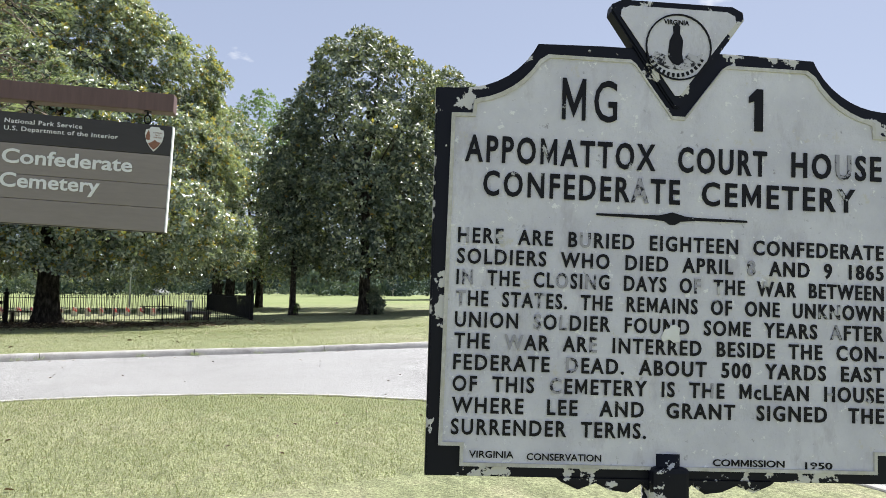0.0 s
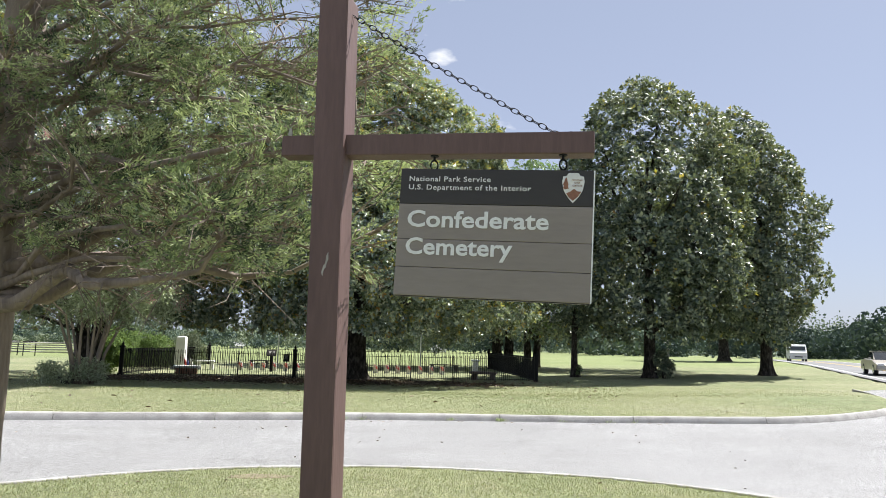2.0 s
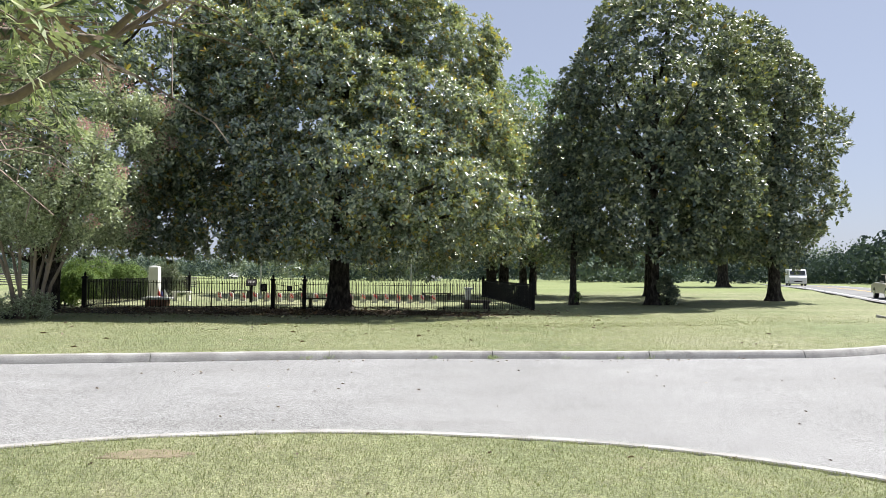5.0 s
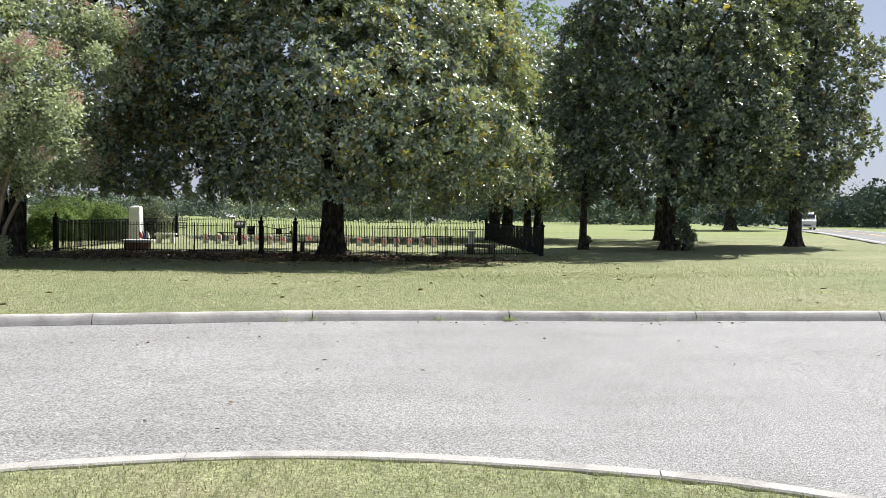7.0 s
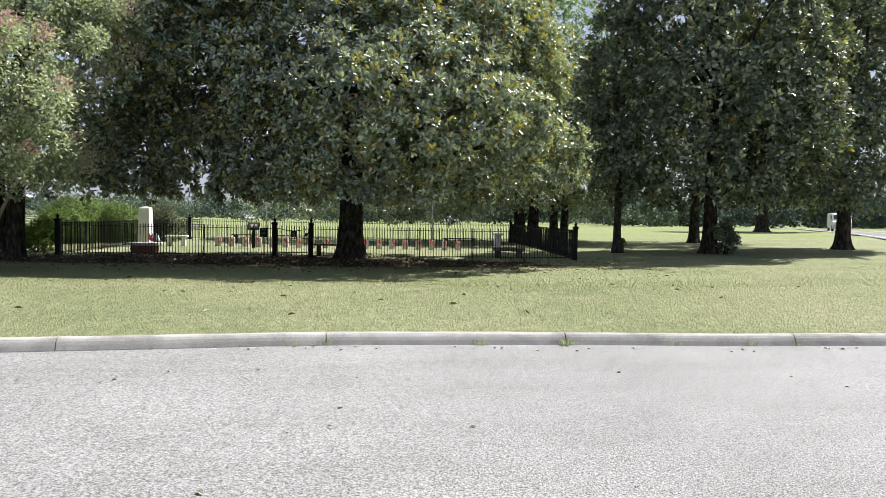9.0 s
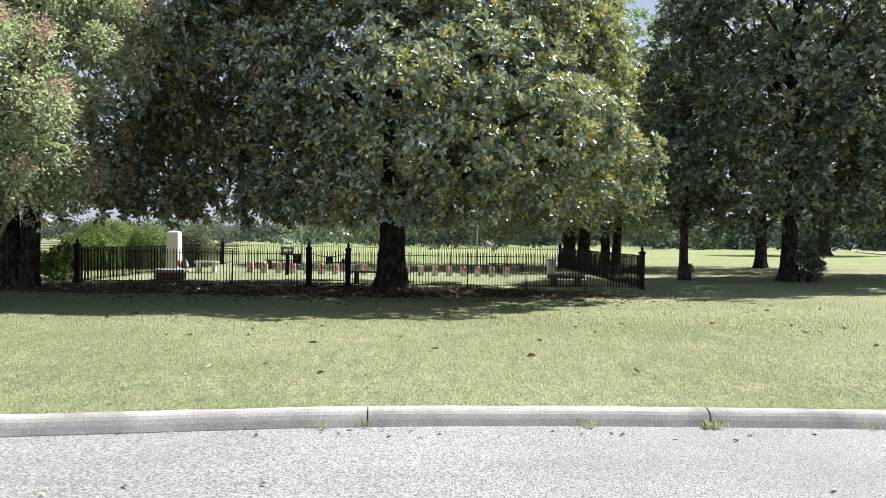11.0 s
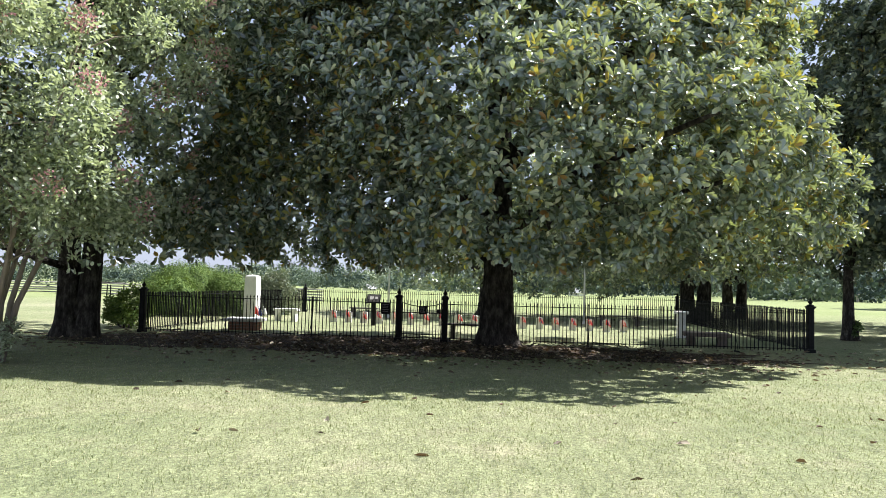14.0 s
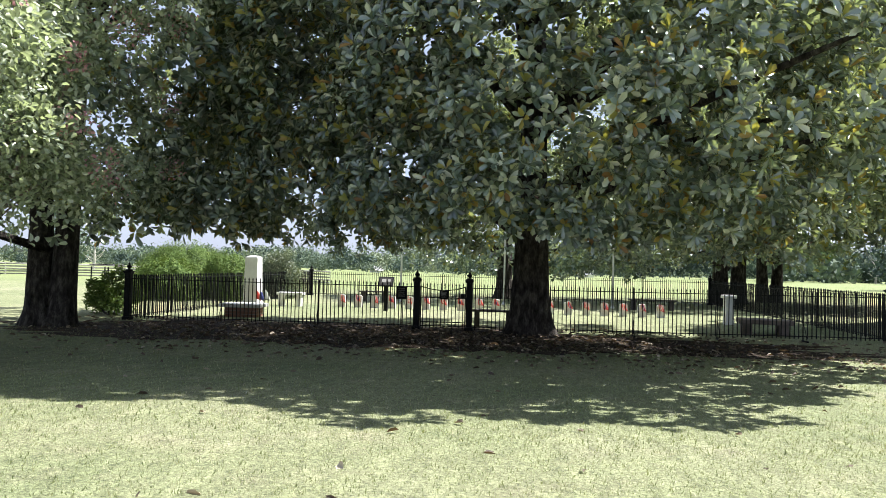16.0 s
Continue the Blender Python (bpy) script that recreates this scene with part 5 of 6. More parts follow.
def roomy(x, y, z):
    """Whether a cedar twig may grow here: the crown is cut back over the walk, high near it and lower away from it."""
    d = math.hypot(x - 0.735, y - 3.82)
    if z < 1.55 + 0.15 * d + 0.1 or y < 4.95 - 0.25 * (x + 0.5):
        return False
    return x < 0.62 - 0.40 * (y - 3.82) or (z > 1.6 + 0.41 * d and x < 0.6)


def cedar(x, y, h, label):
    g = random.Random(21)
    q = np.random.default_rng(21)
    z0 = gz(x, y)
    t = thing("cedar_tree", x, y, z0, 0, label, "tree")
    bm = bmesh.new()
    bole(bm, 0, 0, 0, h, 0.22, 1.5, (0.02, 0.0), 12, 3)
    part("trunk", bm, M["cedar_bark"], t, smooth=True)
    P, D, tone = [], [], []
    tw = bmesh.new()
    for i in range(96):
        zb = 1.75 + (h - 2.4) * (i / 96) ** 1.35
        a = i * 2.399 + g.uniform(-0.3, 0.3) if i % 2 else radians(g.uniform(-50, 24))
        ca, sa = math.cos(a), math.sin(a)
        # the lawn side is fuller towards the sign, thinner towards the road
        full = 4.3 if sa < 0.1 else 3.4
        reach = max(0.7, (full if zb < 5 else full - 0.7 * (zb - 5)) * g.uniform(0.78, 1.03))
        base = Vector((0, 0, zb))
        while reach > 0.7 and not roomy(x + ca * (reach + 0.3), y + sa * (reach + 0.3), z0 + zb + 0.4):
            reach *= 0.9
        sag = 0.22 if zb < 4 else 0.0
        # gnarled limbs, kinked along their length
        pts = [base]
        for u, dz in ((0.18, 0.10), (0.34, 0.26), (0.52, 0.36 - sag * 0.4), (0.68, 0.48 - sag), (0.84, 0.52 - sag * 1.2), (1.0, 0.66 - sag * 1.6)):
            kx = 0.17 * min(1.0, u * 2)
            pts.append(base + Vector((ca * reach * u + g.uniform(-kx, kx), sa * reach * u + g.uniform(-kx, kx), dz + g.uniform(-0.15, 0.15))))
        bm = bmesh.new()
        r = (0.075 if i % 5 == 0 else 0.036) * (1 - 0.5 * zb / h) * g.uniform(0.7, 1.2)
        tube(bm, pts, [r * (1 - 0.93 * k / 6) for k in range(7)], 6)
        for k in range(30):
            u = g.uniform(0.2, 1.0)
            s = min(5.999, u * 6)
            j = int(s)
            c = pts[j].lerp(pts[j + 1], s - j)
            out = Vector((ca * 0.6 + g.uniform(-1, 1), sa * 0.6 + g.uniform(-1, 1), g.uniform(-0.5, 0.6))).normalized()
            ln = g.uniform(0.22, 0.6)
            e = c + out * ln
            m1 = c.lerp(e, 0.4) + Vector((g.uniform(-0.06, 0.06), g.uniform(-0.06, 0.06), 0.04))
            tube(tw, [c, m1, e], [0.0075, 0.005, 0.002], 3, False)
            for _ in range(2):
                f0 = m1.lerp(e, g.random())
                tube(tw, [f0, f0 + Vector((g.gauss(0, 0.1), g.gauss(0, 0.1), g.gauss(0, 0.1))) + out * 0.06], [0.0035, 0.0012], 3, False)
            # sprays come in patches; between them the twigs are bare
            if math.sin(2.3 * e.x + 1.1 * e.z) + math.sin(2.1 * e.y - 1.7 * e.z + 1) + math.sin(3.7 * e.z + 1.9 * e.x) < -0.95:
                continue
            for m in range(6):
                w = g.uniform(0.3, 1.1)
                # sprays near the limb mostly take the dark tone, shade painted as colour
                inner_shade = 0.50 - w * 0.45 + 0.35 * math.sin(4.1 * e.x + 3.3 * e.z) * math.sin(3.9 * e.y + 2.7 * e.z)
                tone.append(3 if g.random() < 0.04 else 1 if g.random() < inner_shade else 2 if g.random() < 0.52 else 0)
                P.append(c + out * ln * w + Vector((g.gauss(0, 0.045), g.gauss(0, 0.045), g.gauss(0, 0.045))))
                D.append((out + Vector((g.gauss(0, 0.4), g.gauss(0, 0.4), g.gauss(0, 0.25) + 0.15))).normalized())
        part("limb", bm, M["cedar_bark"], t, smooth=True)
    tagged(part("brushwood", tw, M["cedar_bark"], t), kind="stuff")
    keep = [i for i, p in enumerate(P) if roomy(x + p.x, y + p.y, z0 + p.z) and (p.x > -0.8 and p.z < 5.2 or i % 3 == 0)]
    P, D = np.array([tuple(P[i]) for i in keep]), np.array([tuple(D[i]) for i in keep])
    # each spray: a stalk of many short scale-leaf twiglets set forward along it
    tone = np.array([tone[i] for i in keep])
    k = 27
    n = len(P)
    along = np.repeat(D, k, 0)
    u = q.uniform(0, 0.17, (n * k, 1))
    dirs = unit(along * 1.0 + q.normal(0, 0.42, (n * k, 3)))
    base = np.repeat(P, k, 0) + along * u + q.normal(0, 0.016, (n * k, 3)) * (1.2 - u * 4)
    V, F = needles(base, dirs, unit(q.normal(size=(n * k, 3))), q.uniform(0.024, 0.055, n * k), q.uniform(0.0065, 0.012, n * k))
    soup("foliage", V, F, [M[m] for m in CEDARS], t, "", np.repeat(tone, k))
    return t


cedar(-2.9, 7.0, 8.5, "shaggy green cedar tree with drooping feathery branches over the lawn")


def fine_crown(C, rc, per, L, W, mats, parent, name="crown", seed=3, share=0.0, up=0.3):
    """Clumps of small leaves round centres C; a share of them take the second material on the upper side."""
    q = np.random.default_rng(seed)
    n = len(C)
    d = unit(q.normal(size=(n * per, 3)) + np.array([0, 0, up]))
    P = np.repeat(C, per, 0) + d * (np.repeat(rc, per) * q.uniform(0.35, 1.05, n * per))[:, None]
    D = unit(d * 0.6 + q.normal(0, 0.6, (n * per, 3)))
    N = unit(q.normal(0, 0.7, (n * per, 3)) + np.array([0, 0, 0.8]))
    V, F = leaf_arrays(P, D, N, q.uniform(0.7, 1.2, n * per) * L, q.uniform(0.8, 1.2, n * per) * W)
    ix = ((q.random(n * per) < share * np.clip(d[:, 2] + 0.35, 0, 1.3))).astype(int)
    return soup(name, V, F, [M[m] for m in mats], parent, "", np.repeat(ix, 2))


def crape(x, y, label, seed=31):
    g = random.Random(seed)
    q = np.random.default_rng(seed)
    z0 = lz(x, y)
    t = thing("crape_myrtle", x, y, z0, 0, label, "tree")
    C = []
    for i in range(11):
        a = i * 2 * math.pi / 11 + g.uniform(-0.2, 0.2)
        rr = g.uniform(1.6, 3.2)
        top = g.uniform(3.6, 6.6)
        b = Vector((0.35 * math.cos(a) * g.uniform(0.5, 1), 0.35 * math.sin(a), -0.05))
        pts = [b, b + Vector((rr * 0.08 * math.cos(a) + g.uniform(-0.08, 0.08), rr * 0.08 * math.sin(a), 1.0)), b + Vector((rr * 0.22 * math.cos(a) + g.uniform(-0.12, 0.12), rr * 0.22 * math.sin(a), 2.2)), b + Vector((rr * 0.7 * math.cos(a), rr * 0.7 * math.sin(a), top * 0.78)), Vector((rr * math.cos(a), rr * math.sin(a), top))]
        bm = bmesh.new()
        tube(bm, pts, [0.055, 0.048, 0.036, 0.02, 0.008], 7)
        stem = part("stem", bm, M["smooth_bark"], t, smooth=True)
        for k in range(7):
            u = g.uniform(0.35, 0.95) * 4
            j = min(3, int(u))
            c = pts[j].lerp(pts[j + 1], u - j)
            e = c + Vector((g.uniform(-1, 1) + math.cos(a) * 0.5, g.uniform(-1, 1) + math.sin(a) * 0.5, g.uniform(0.2, 1.1)))
            bm = bmesh.new()
            tube(bm, [c, c.lerp(e, 0.5) + Vector((0, 0, 0.1)), e], [0.018, 0.012, 0.005], 5)
            part("branch", bm, M["smooth_bark"], stem, smooth=True)
            C.append(e)
    C = np.array([tuple(c) for c in C])
    C = C[C[:, 2] > 2.0]
    m = 120
    th = q.uniform(0, 2 * math.pi, m)
    z = q.uniform(2.3, 7.9, m)
    R = np.interp(z, [2.3, 3.2, 5.0, 6.8, 8.0], [2.2, 2.9, 3.1, 2.3, 0.7]) * np.where(q.random(m) < 0.7, q.uniform(0.82, 1.06, m), q.uniform(0.3, 0.8, m))
    R = R * (1 + 0.16 * np.sin(4 * th + z * 1.3) + 0.1 * np.sin(7 * th - z * 2))
    C = np.vstack([C, np.stack([R * np.cos(th), R * np.sin(th), z], 1)])
    fine_crown(C, q.uniform(0.34, 0.66, len(C)), 300, 0.095, 0.052, ("crape", "crape"), t, seed=seed)
    # fading flower heads at the outer tips
    out = C[(np.hypot(C[:, 0], C[:, 1]) > 2.0) | (C[:, 2] > 6)]
    out = out[q.random(len(out)) < 0.75]
    B = out + unit(np.c_[out[:, :2], np.full(len(out), 1.6)]) * 0.42
    fine_crown(B, q.uniform(0.16, 0.30, len(B)), 90, 0.05, 0.036, ("blossom", "crape"), t, "blossom", seed + 1, 0.25)
    return t


crape(-8.95, 24.3, "crape myrtle with many slim trunks and faded pink blossom")


def bush(x, y, rx, ry, h, mat_, label, n=60, per=130, L=0.06, W=0.032, seed=41, name="shrub", lift=0.0):
    q = np.random.default_rng(seed)
    z0 = lz(x, y)
    t = thing(name, x, y, z0, 0, label, "shrub")
    d = unit(q.normal(size=(n, 3)) + np.array([0, 0, 0.4]))
    d[:, 2] = np.abs(d[:, 2])
    f = (q.uniform(0.66, 0.95, n) * (1 + 0.14 * np.sin(5 * d[:, 0] + seed) * np.cos(6 * d[:, 2])))[:, None]
    C = d * f * np.array([rx, ry, h * 0.86]) + np.array([0, 0, 0.12 + lift])
    bm = bmesh.new()
    for k in range(7):
        c = C[k * n // 7]
        tube(bm, [(0.1 * math.cos(k), 0.1 * math.sin(k), -0.05), (c[0] * 0.5, c[1] * 0.5, c[2] * 0.6), tuple(c)], [0.03, 0.02, 0.006], 5)
    part("stems", bm, M["bark"], t)
    fine_crown(C, q.uniform(0.16, 0.3, n) * (rx + ry + h) / (3.2 if n < 100 else 5.0), per, L, W, (mat_, mat_), t, "foliage", seed)
    return t




def clipped(x, y, rx, ry, h, mat_, label, n, L, W, seed):
    """A clipped shrub: leaves laid over a lumpy dome, with loose shoots standing out."""
    q = np.random.default_rng(seed)
    t = thing("shrub", x, y, lz(x, y), 0, label, "shrub")
    bm = bmesh.new()
    for k in range(6):
        tube(bm, [(0.1 * math.cos(k), 0.1 * math.sin(k), -0.05), (rx * 0.4 * math.cos(k), ry * 0.4 * math.sin(k), h * 0.4), (rx * 0.7 * math.cos(k), ry * 0.7 * math.sin(k), h * 0.7)], [0.04, 0.025, 0.008], 5)
    part("stems", bm, M["bark"], t)
    th = q.uniform(0, 2 * math.pi, n)
    u = q.uniform(-0.25, 1.0, n)
    e = np.sqrt(np.clip(1 - np.clip(u, 0, 1) ** 2.6, 0, 1))
    d = np.stack([np.cos(th) * e, np.sin(th) * e, np.clip(u, -0.25, 1)], 1)
    lob = 1 + 0.10 * np.sin(4 * th + seed + 3 * u) * np.cos(5 * u + seed) + 0.07 * np.sin(9 * th - 6 * u) + 0.05 * np.sin(17 * th + 11 * u)
    f = (lob * np.where(q.random(n) < 0.06, q.uniform(1.0, 1.1, n), q.uniform(0.86, 1.0, n)))[:, None]
    P = d * f * np.array([rx, ry, h * 0.8]) + np.array([0, 0, h * 0.2])
    out = unit(d / np.array([rx, ry, h * 0.8]))
    N = unit(out + q.normal(0, 0.24, (n, 3)))
    D = unit(np.cross(N, q.normal(size=(n, 3))) + out * 0.35)
    V, F = leaf_arrays(P, D, N, q.uniform(0.7, 1.3, n) * L, q.uniform(0.8, 1.2, n) * W, plain=True)
    soup("foliage", V, F, M[mat_], t)
    return t


clipped(-14.6, 42.9, 1.9, 1.6, 2.15, "bush", "large rounded bright green clipped shrub behind the fence", 30000, 0.062, 0.042, 42)
clipped(-12.6, 42.6, 1.1, 1.0, 1.85, "bush", "rounded green shrub grown against a larger one", 11000, 0.07, 0.048, 48)
clipped(-14.3, 40.9, 1.2, 0.9, 1.5, "bush", "low yellowish green shrub in front of taller shrubs", 9000, 0.08, 0.055, 49)
bush(-11.35, 45.0, 1.15, 1.0, 2.25, "oak", "dark green shrub in the shade behind the white shaft", 90, 160, 0.08, 0.045, 43)
bush(-12.1, 33.9, 0.75, 0.7, 1.25, "bush", "loose leafy shrub beside the fence corner post", 46, 70, 0.10, 0.055, 44)
bush(-9.3, 23.9, 1.15, 0.8, 0.75, "crape", "leafy suckers and weeds round the myrtle's foot", 50, 80, 0.07, 0.035, 45)
bush(15.65, 36.75, 0.55, 0.45, 1.75, "oak", "leafy suckers growing up against a tree trunk", 40, 60, 0.12, 0.06, 46)
bush(11.35, 37.9, 0.25, 0.2, 0.6, "light_leaf", "few leafy shoots at the foot of a young tree", 10, 26, 0.1, 0.05, 47)

# ---- litter, weeds and grass ----


def patch(name, x, y, rx, ry, mat_, label, category, lift=0.006, seed=1, n=64, kind="structure"):
    """An irregular thin patch that follows the lawn."""
    g = np.random.default_rng(seed)
    th = np.linspace(0, 2 * math.pi, n, endpoint=False)
    ph = g.uniform(0, 6.28, 5)
    k = 1 + 0.10 * np.sin(3 * th + ph[0]) + 0.08 * np.sin(7 * th + ph[1]) + 0.07 * np.sin(13 * th + ph[2]) + 0.06 * np.sin(29 * th + ph[3]) + 0.05 * np.sin(47 * th + ph[4])
    V, F = [], []
    rings = [0.02, 0.35, 0.6, 0.8, 0.92, 1.0]
    for r in rings:
        px, py = x + rx * r * k * np.cos(th), y + ry * r * k * np.sin(th)
        pz = ground_z(px, py) + (lift if r < 1 else -0.01)
        V.extend(zip(px, py, pz))
    for a in range(len(rings) - 1):
        for i in range(n):
            j = (i + 1) % n
            F.append((a * n + i, (a + 1) * n + i, (a + 1) * n + j, a * n + j))
    return tagged(soup(name, V, F, M[mat_], smooth=True), label, category, kind=kind)


def scatter(name, pts, L, W, mats, label, category, seed=2, flat=0.35, share=0.3):
    q = np.random.default_rng(seed)
    n = len(pts)
    a = q.uniform(0, 2 * math.pi, n)
    D = unit(np.stack([np.cos(a), np.sin(a), q.normal(0, flat * 0.5, n)], 1))
    N = unit(np.stack([q.normal(0, flat, n), q.normal(0, flat, n), np.ones(n)], 1))
    z = ground_z(pts[:, 0], pts[:, 1])
    z = np.maximum(z, rise(pts[:, 0]) - 0.004) + 0.008
    V, F = leaf_arrays(np.c_[pts, z], D, N, q.uniform(0.6, 1.2, n) * L, q.uniform(0.7, 1.2, n) * W, 0.35)
    ix = (q.random(n) < share).astype(int)
    return tagged(soup(name, V, F, [M[m] for m in mats], None, "", np.repeat(ix, 2)), label, category, kind="stuff")


patch("litter_bed", -3.6, 31.1, 9.4, 2.6, "litter", "brown bed of fallen leaves and soil under the trees", "leaf litter", 0.012, 61, 240)
M["dry_leaf"] = leaf_mat("dry_leaf", [(0.0, (0.055, 0.038, 0.028)), (0.6, (0.13, 0.095, 0.066)), (1.0, (0.30, 0.24, 0.17))], 0.7, 0.1, (0.3, 0.18, 0.06))
M["pale_leaf"] = leaf_mat("pale_dead_leaf", [(0.0, (0.30, 0.24, 0.16)), (1.0, (0.55, 0.48, 0.36))], 0.7, 0.1, (0.3, 0.2, 0.1))
q = np.random.default_rng(62)
lp = np.c_[q.normal(-2.5, 5.0, 3200), q.normal(30.6, 1.7, 3200)]
lp = lp[(lp[:, 1] < 34) & (lp[:, 0] < 9) & (lp[:, 0] > -15)]
scatter("fallen_leaves", lp, 0.12, 0.055, ("dry_leaf", "pale_leaf"), "dry brown fallen magnolia leaves under the trees", "leaves", 63, 0.35, 0.12)
lp = np.c_[q.uniform(-9, 10, 110), q.uniform(16.6, 28, 110)]
scatter("fallen_leaves", lp, 0.12, 0.055, ("dry_leaf", "pale_leaf"), "scattered brown leaves lying on the mown lawn", "leaves", 64, 0.5, 0.15)
lp = np.vstack([np.c_[q.uniform(-6, 9, 34), q.uniform(10.6, 15.4, 34)], np.c_[q.uniform(-5, 9, 46), 15.98 + q.normal(-0.12, 0.08, 46)]])
scatter("road_leaves", lp, 0.055, 0.026, ("dry_leaf", "pale_leaf"), "small dead leaves blown onto the asphalt", "leaves", 65, 0.4, 0.5)
lp = np.c_[q.uniform(-3, 5, 40), q.uniform(5.5, 9.6, 40)]
scatter("fallen_leaves", lp, 0.06, 0.03, ("dry_leaf", "pale_leaf"), "few small leaves in the near grass", "leaves", 66, 0.5, 0.3)
patch("bare_soil", -1.05, 9.55, 0.36, 0.16, "dirt", "small reddish bare soil patch in the grass", "soil", 0.008, 67)

M["blade"] = leaf_mat("grass_blade", [(0.0, (0.085, 0.115, 0.050)), (0.5, (0.222, 0.247, 0.122)), (0.8, (0.345, 0.345, 0.200)), (1.0, (0.54, 0.48, 0.33))], 0.55, 0.3, (0.36, 0.40, 0.12))


def blades(P, L, W, name, label, seed):
    q = np.random.default_rng(seed)
    n = len(P)
    z = ground_z(P[:, 0], P[:, 1])
    P3 = np.c_[P, z - 0.004]
    a = q.uniform(0, 2 * math.pi, n)
    S = np.stack([np.cos(a), np.sin(a), np.zeros(n)], 1)
    lean = np.stack([q.normal(0, 0.5, n), q.normal(0, 0.5, n), np.ones(n)], 1)
    Ln = (q.uniform(0.5, 1.25, n) * L)[:, None]
    Wn = (q.uniform(0.7, 1.3, n) * W)[:, None]
    V = np.stack([P3 - S * Wn / 2, P3 + S * Wn / 2, P3 + unit(lean) * Ln], 1).reshape(-1, 3)
    F = np.arange(n * 3).reshape(-1, 3)
    return tagged(soup(name, V, F, M["blade"]), label, "grass", kind="stuff")


def field_points(n, x0, x1, y0, y1, seed, keep):
    q = np.random.default_rng(seed)
    P = np.c_[q.uniform(x0, x1, n), q.uniform(y0, y1, n)]
    fade = np.clip(np.minimum(P[:, 0] - x0, x1 - P[:, 0]) / (0.25 * (x1 - x0)), 0, 1)
    fade = fade * np.clip((y1 - P[:, 1]) / (0.3 * (y1 - y0)), 0.15 if y1 > 12 else 1, 1)
    return P[keep(P[:, 0], P[:, 1]) & (q.random(n) < fade)]


inside = lambda x, y: signed(x, y, EDGE) < -0.05
P = field_points(190000, -7, 8.0, 5.0, 10.5, 71, inside)
blades(P, 0.034, 0.006, "grass", "short sunlit grass blades of the near lawn", 72)
behind = lambda x, y: signed(x, y, LINE) > 0.17
P = field_points(170000, -12, 13, 15.5, 24.5, 73, behind)
blades(P, 0.032, 0.008, "grass", "short mown grass blades beyond the kerb", 74)
P = field_points(60000, -18, 20, 21.5, 33, 75, behind)
blades(P, 0.045, 0.013, "grass", "short mown grass blades under the trees", 76)
# longer tufts against the kerb and out of its joints
q = np.random.default_rng(77)
tu = []
for s, off, k in [(s_zero + JOINT, -0.03, 70), (s_zero, -0.02, 14), (s_zero + 1.9, -0.03, 26), (s_zero - 0.4, -0.02, 16), (s_zero + 2 * JOINT, -0.03, 10), (s_zero + 4.4, -0.02, 14), (s_zero + 5.4, -0.02, 12)]:
    c, nn = kerb_at(s)
    tu.append(np.c_[c[0] + q.normal(0, 0.05, k), c[1] + nn[1] * off + q.normal(0, 0.02, k)])
tu = np.vstack(tu)
z_t = rise(tu[:, 0])
n_t = len(tu)
a = q.uniform(0, 6.28, n_t)
D = unit(np.stack([np.cos(a) * 0.5, np.sin(a) * 0.5 - 0.2, np.ones(n_t)], 1))
V, F = leaf_arrays(np.c_[tu, z_t], D, unit(q.normal(size=(n_t, 3))), q.uniform(0.03, 0.10, n_t), q.uniform(0.006, 0.014, n_t))
tagged(soup("weeds", V, F, M["crape"]), "small green weeds growing from the kerb joints", "weeds", kind="stuff")

# ---- distance ----


def woods(name, spots, mats, label, seed, leaf=1.0, per=130, lobes=9):
    """Far trees as lobed crowns of many leaf clumps: rows of (x, y, height, radius); each tree takes one of the foliage tones."""
    q = np.random.default_rng(seed)
    S = np.array(spots)
    n = len(S)
    base = lawn_z(S[:, 0], S[:, 1])
    h, r = S[:, 2], S[:, 3]
    ld = unit(q.normal(size=(n, lobes, 3)))
    lc = np.stack([S[:, 0:1] + ld[..., 0] * r[:, None] * 0.6, S[:, 1:2] + ld[..., 1] * r[:, None] * 0.6, base[:, None] + h[:, None] * (0.52 + 0.30 * ld[..., 2])], -1)
    lr = q.uniform(0.32, 0.56, (n, lobes))
    which = q.integers(0, lobes, (n, per))
    i = np.arange(n)[:, None]
    d = unit(q.normal(size=(n, per, 3)) + np.array([0, 0, 0.25]))
    k = (lr[i, which] * q.uniform(0.8, 1.08, (n, per)))[..., None]
    P = (lc[i, which] + d * k * np.stack([r, r, h * 0.48], 1)[:, None]).reshape(-1, 3)
    m = len(P)
    dd = d.reshape(-1, 3)
    D = unit(np.cross(dd, q.normal(size=(m, 3))) + dd * 0.3)
    N = unit(dd + q.normal(0, 0.35, (m, 3)))
    size = np.repeat(r, per) * 0.20 * leaf
    V, F = leaf_arrays(P, D, N, size * q.uniform(0.7, 1.3, m), size * q.uniform(0.5, 0.9, m), plain=True)
    return tagged(soup(name, V, F, [M[t_] for t_ in mats], None, "", np.repeat(q.integers(0, len(mats), n), per)), label, "trees", kind="stuff")


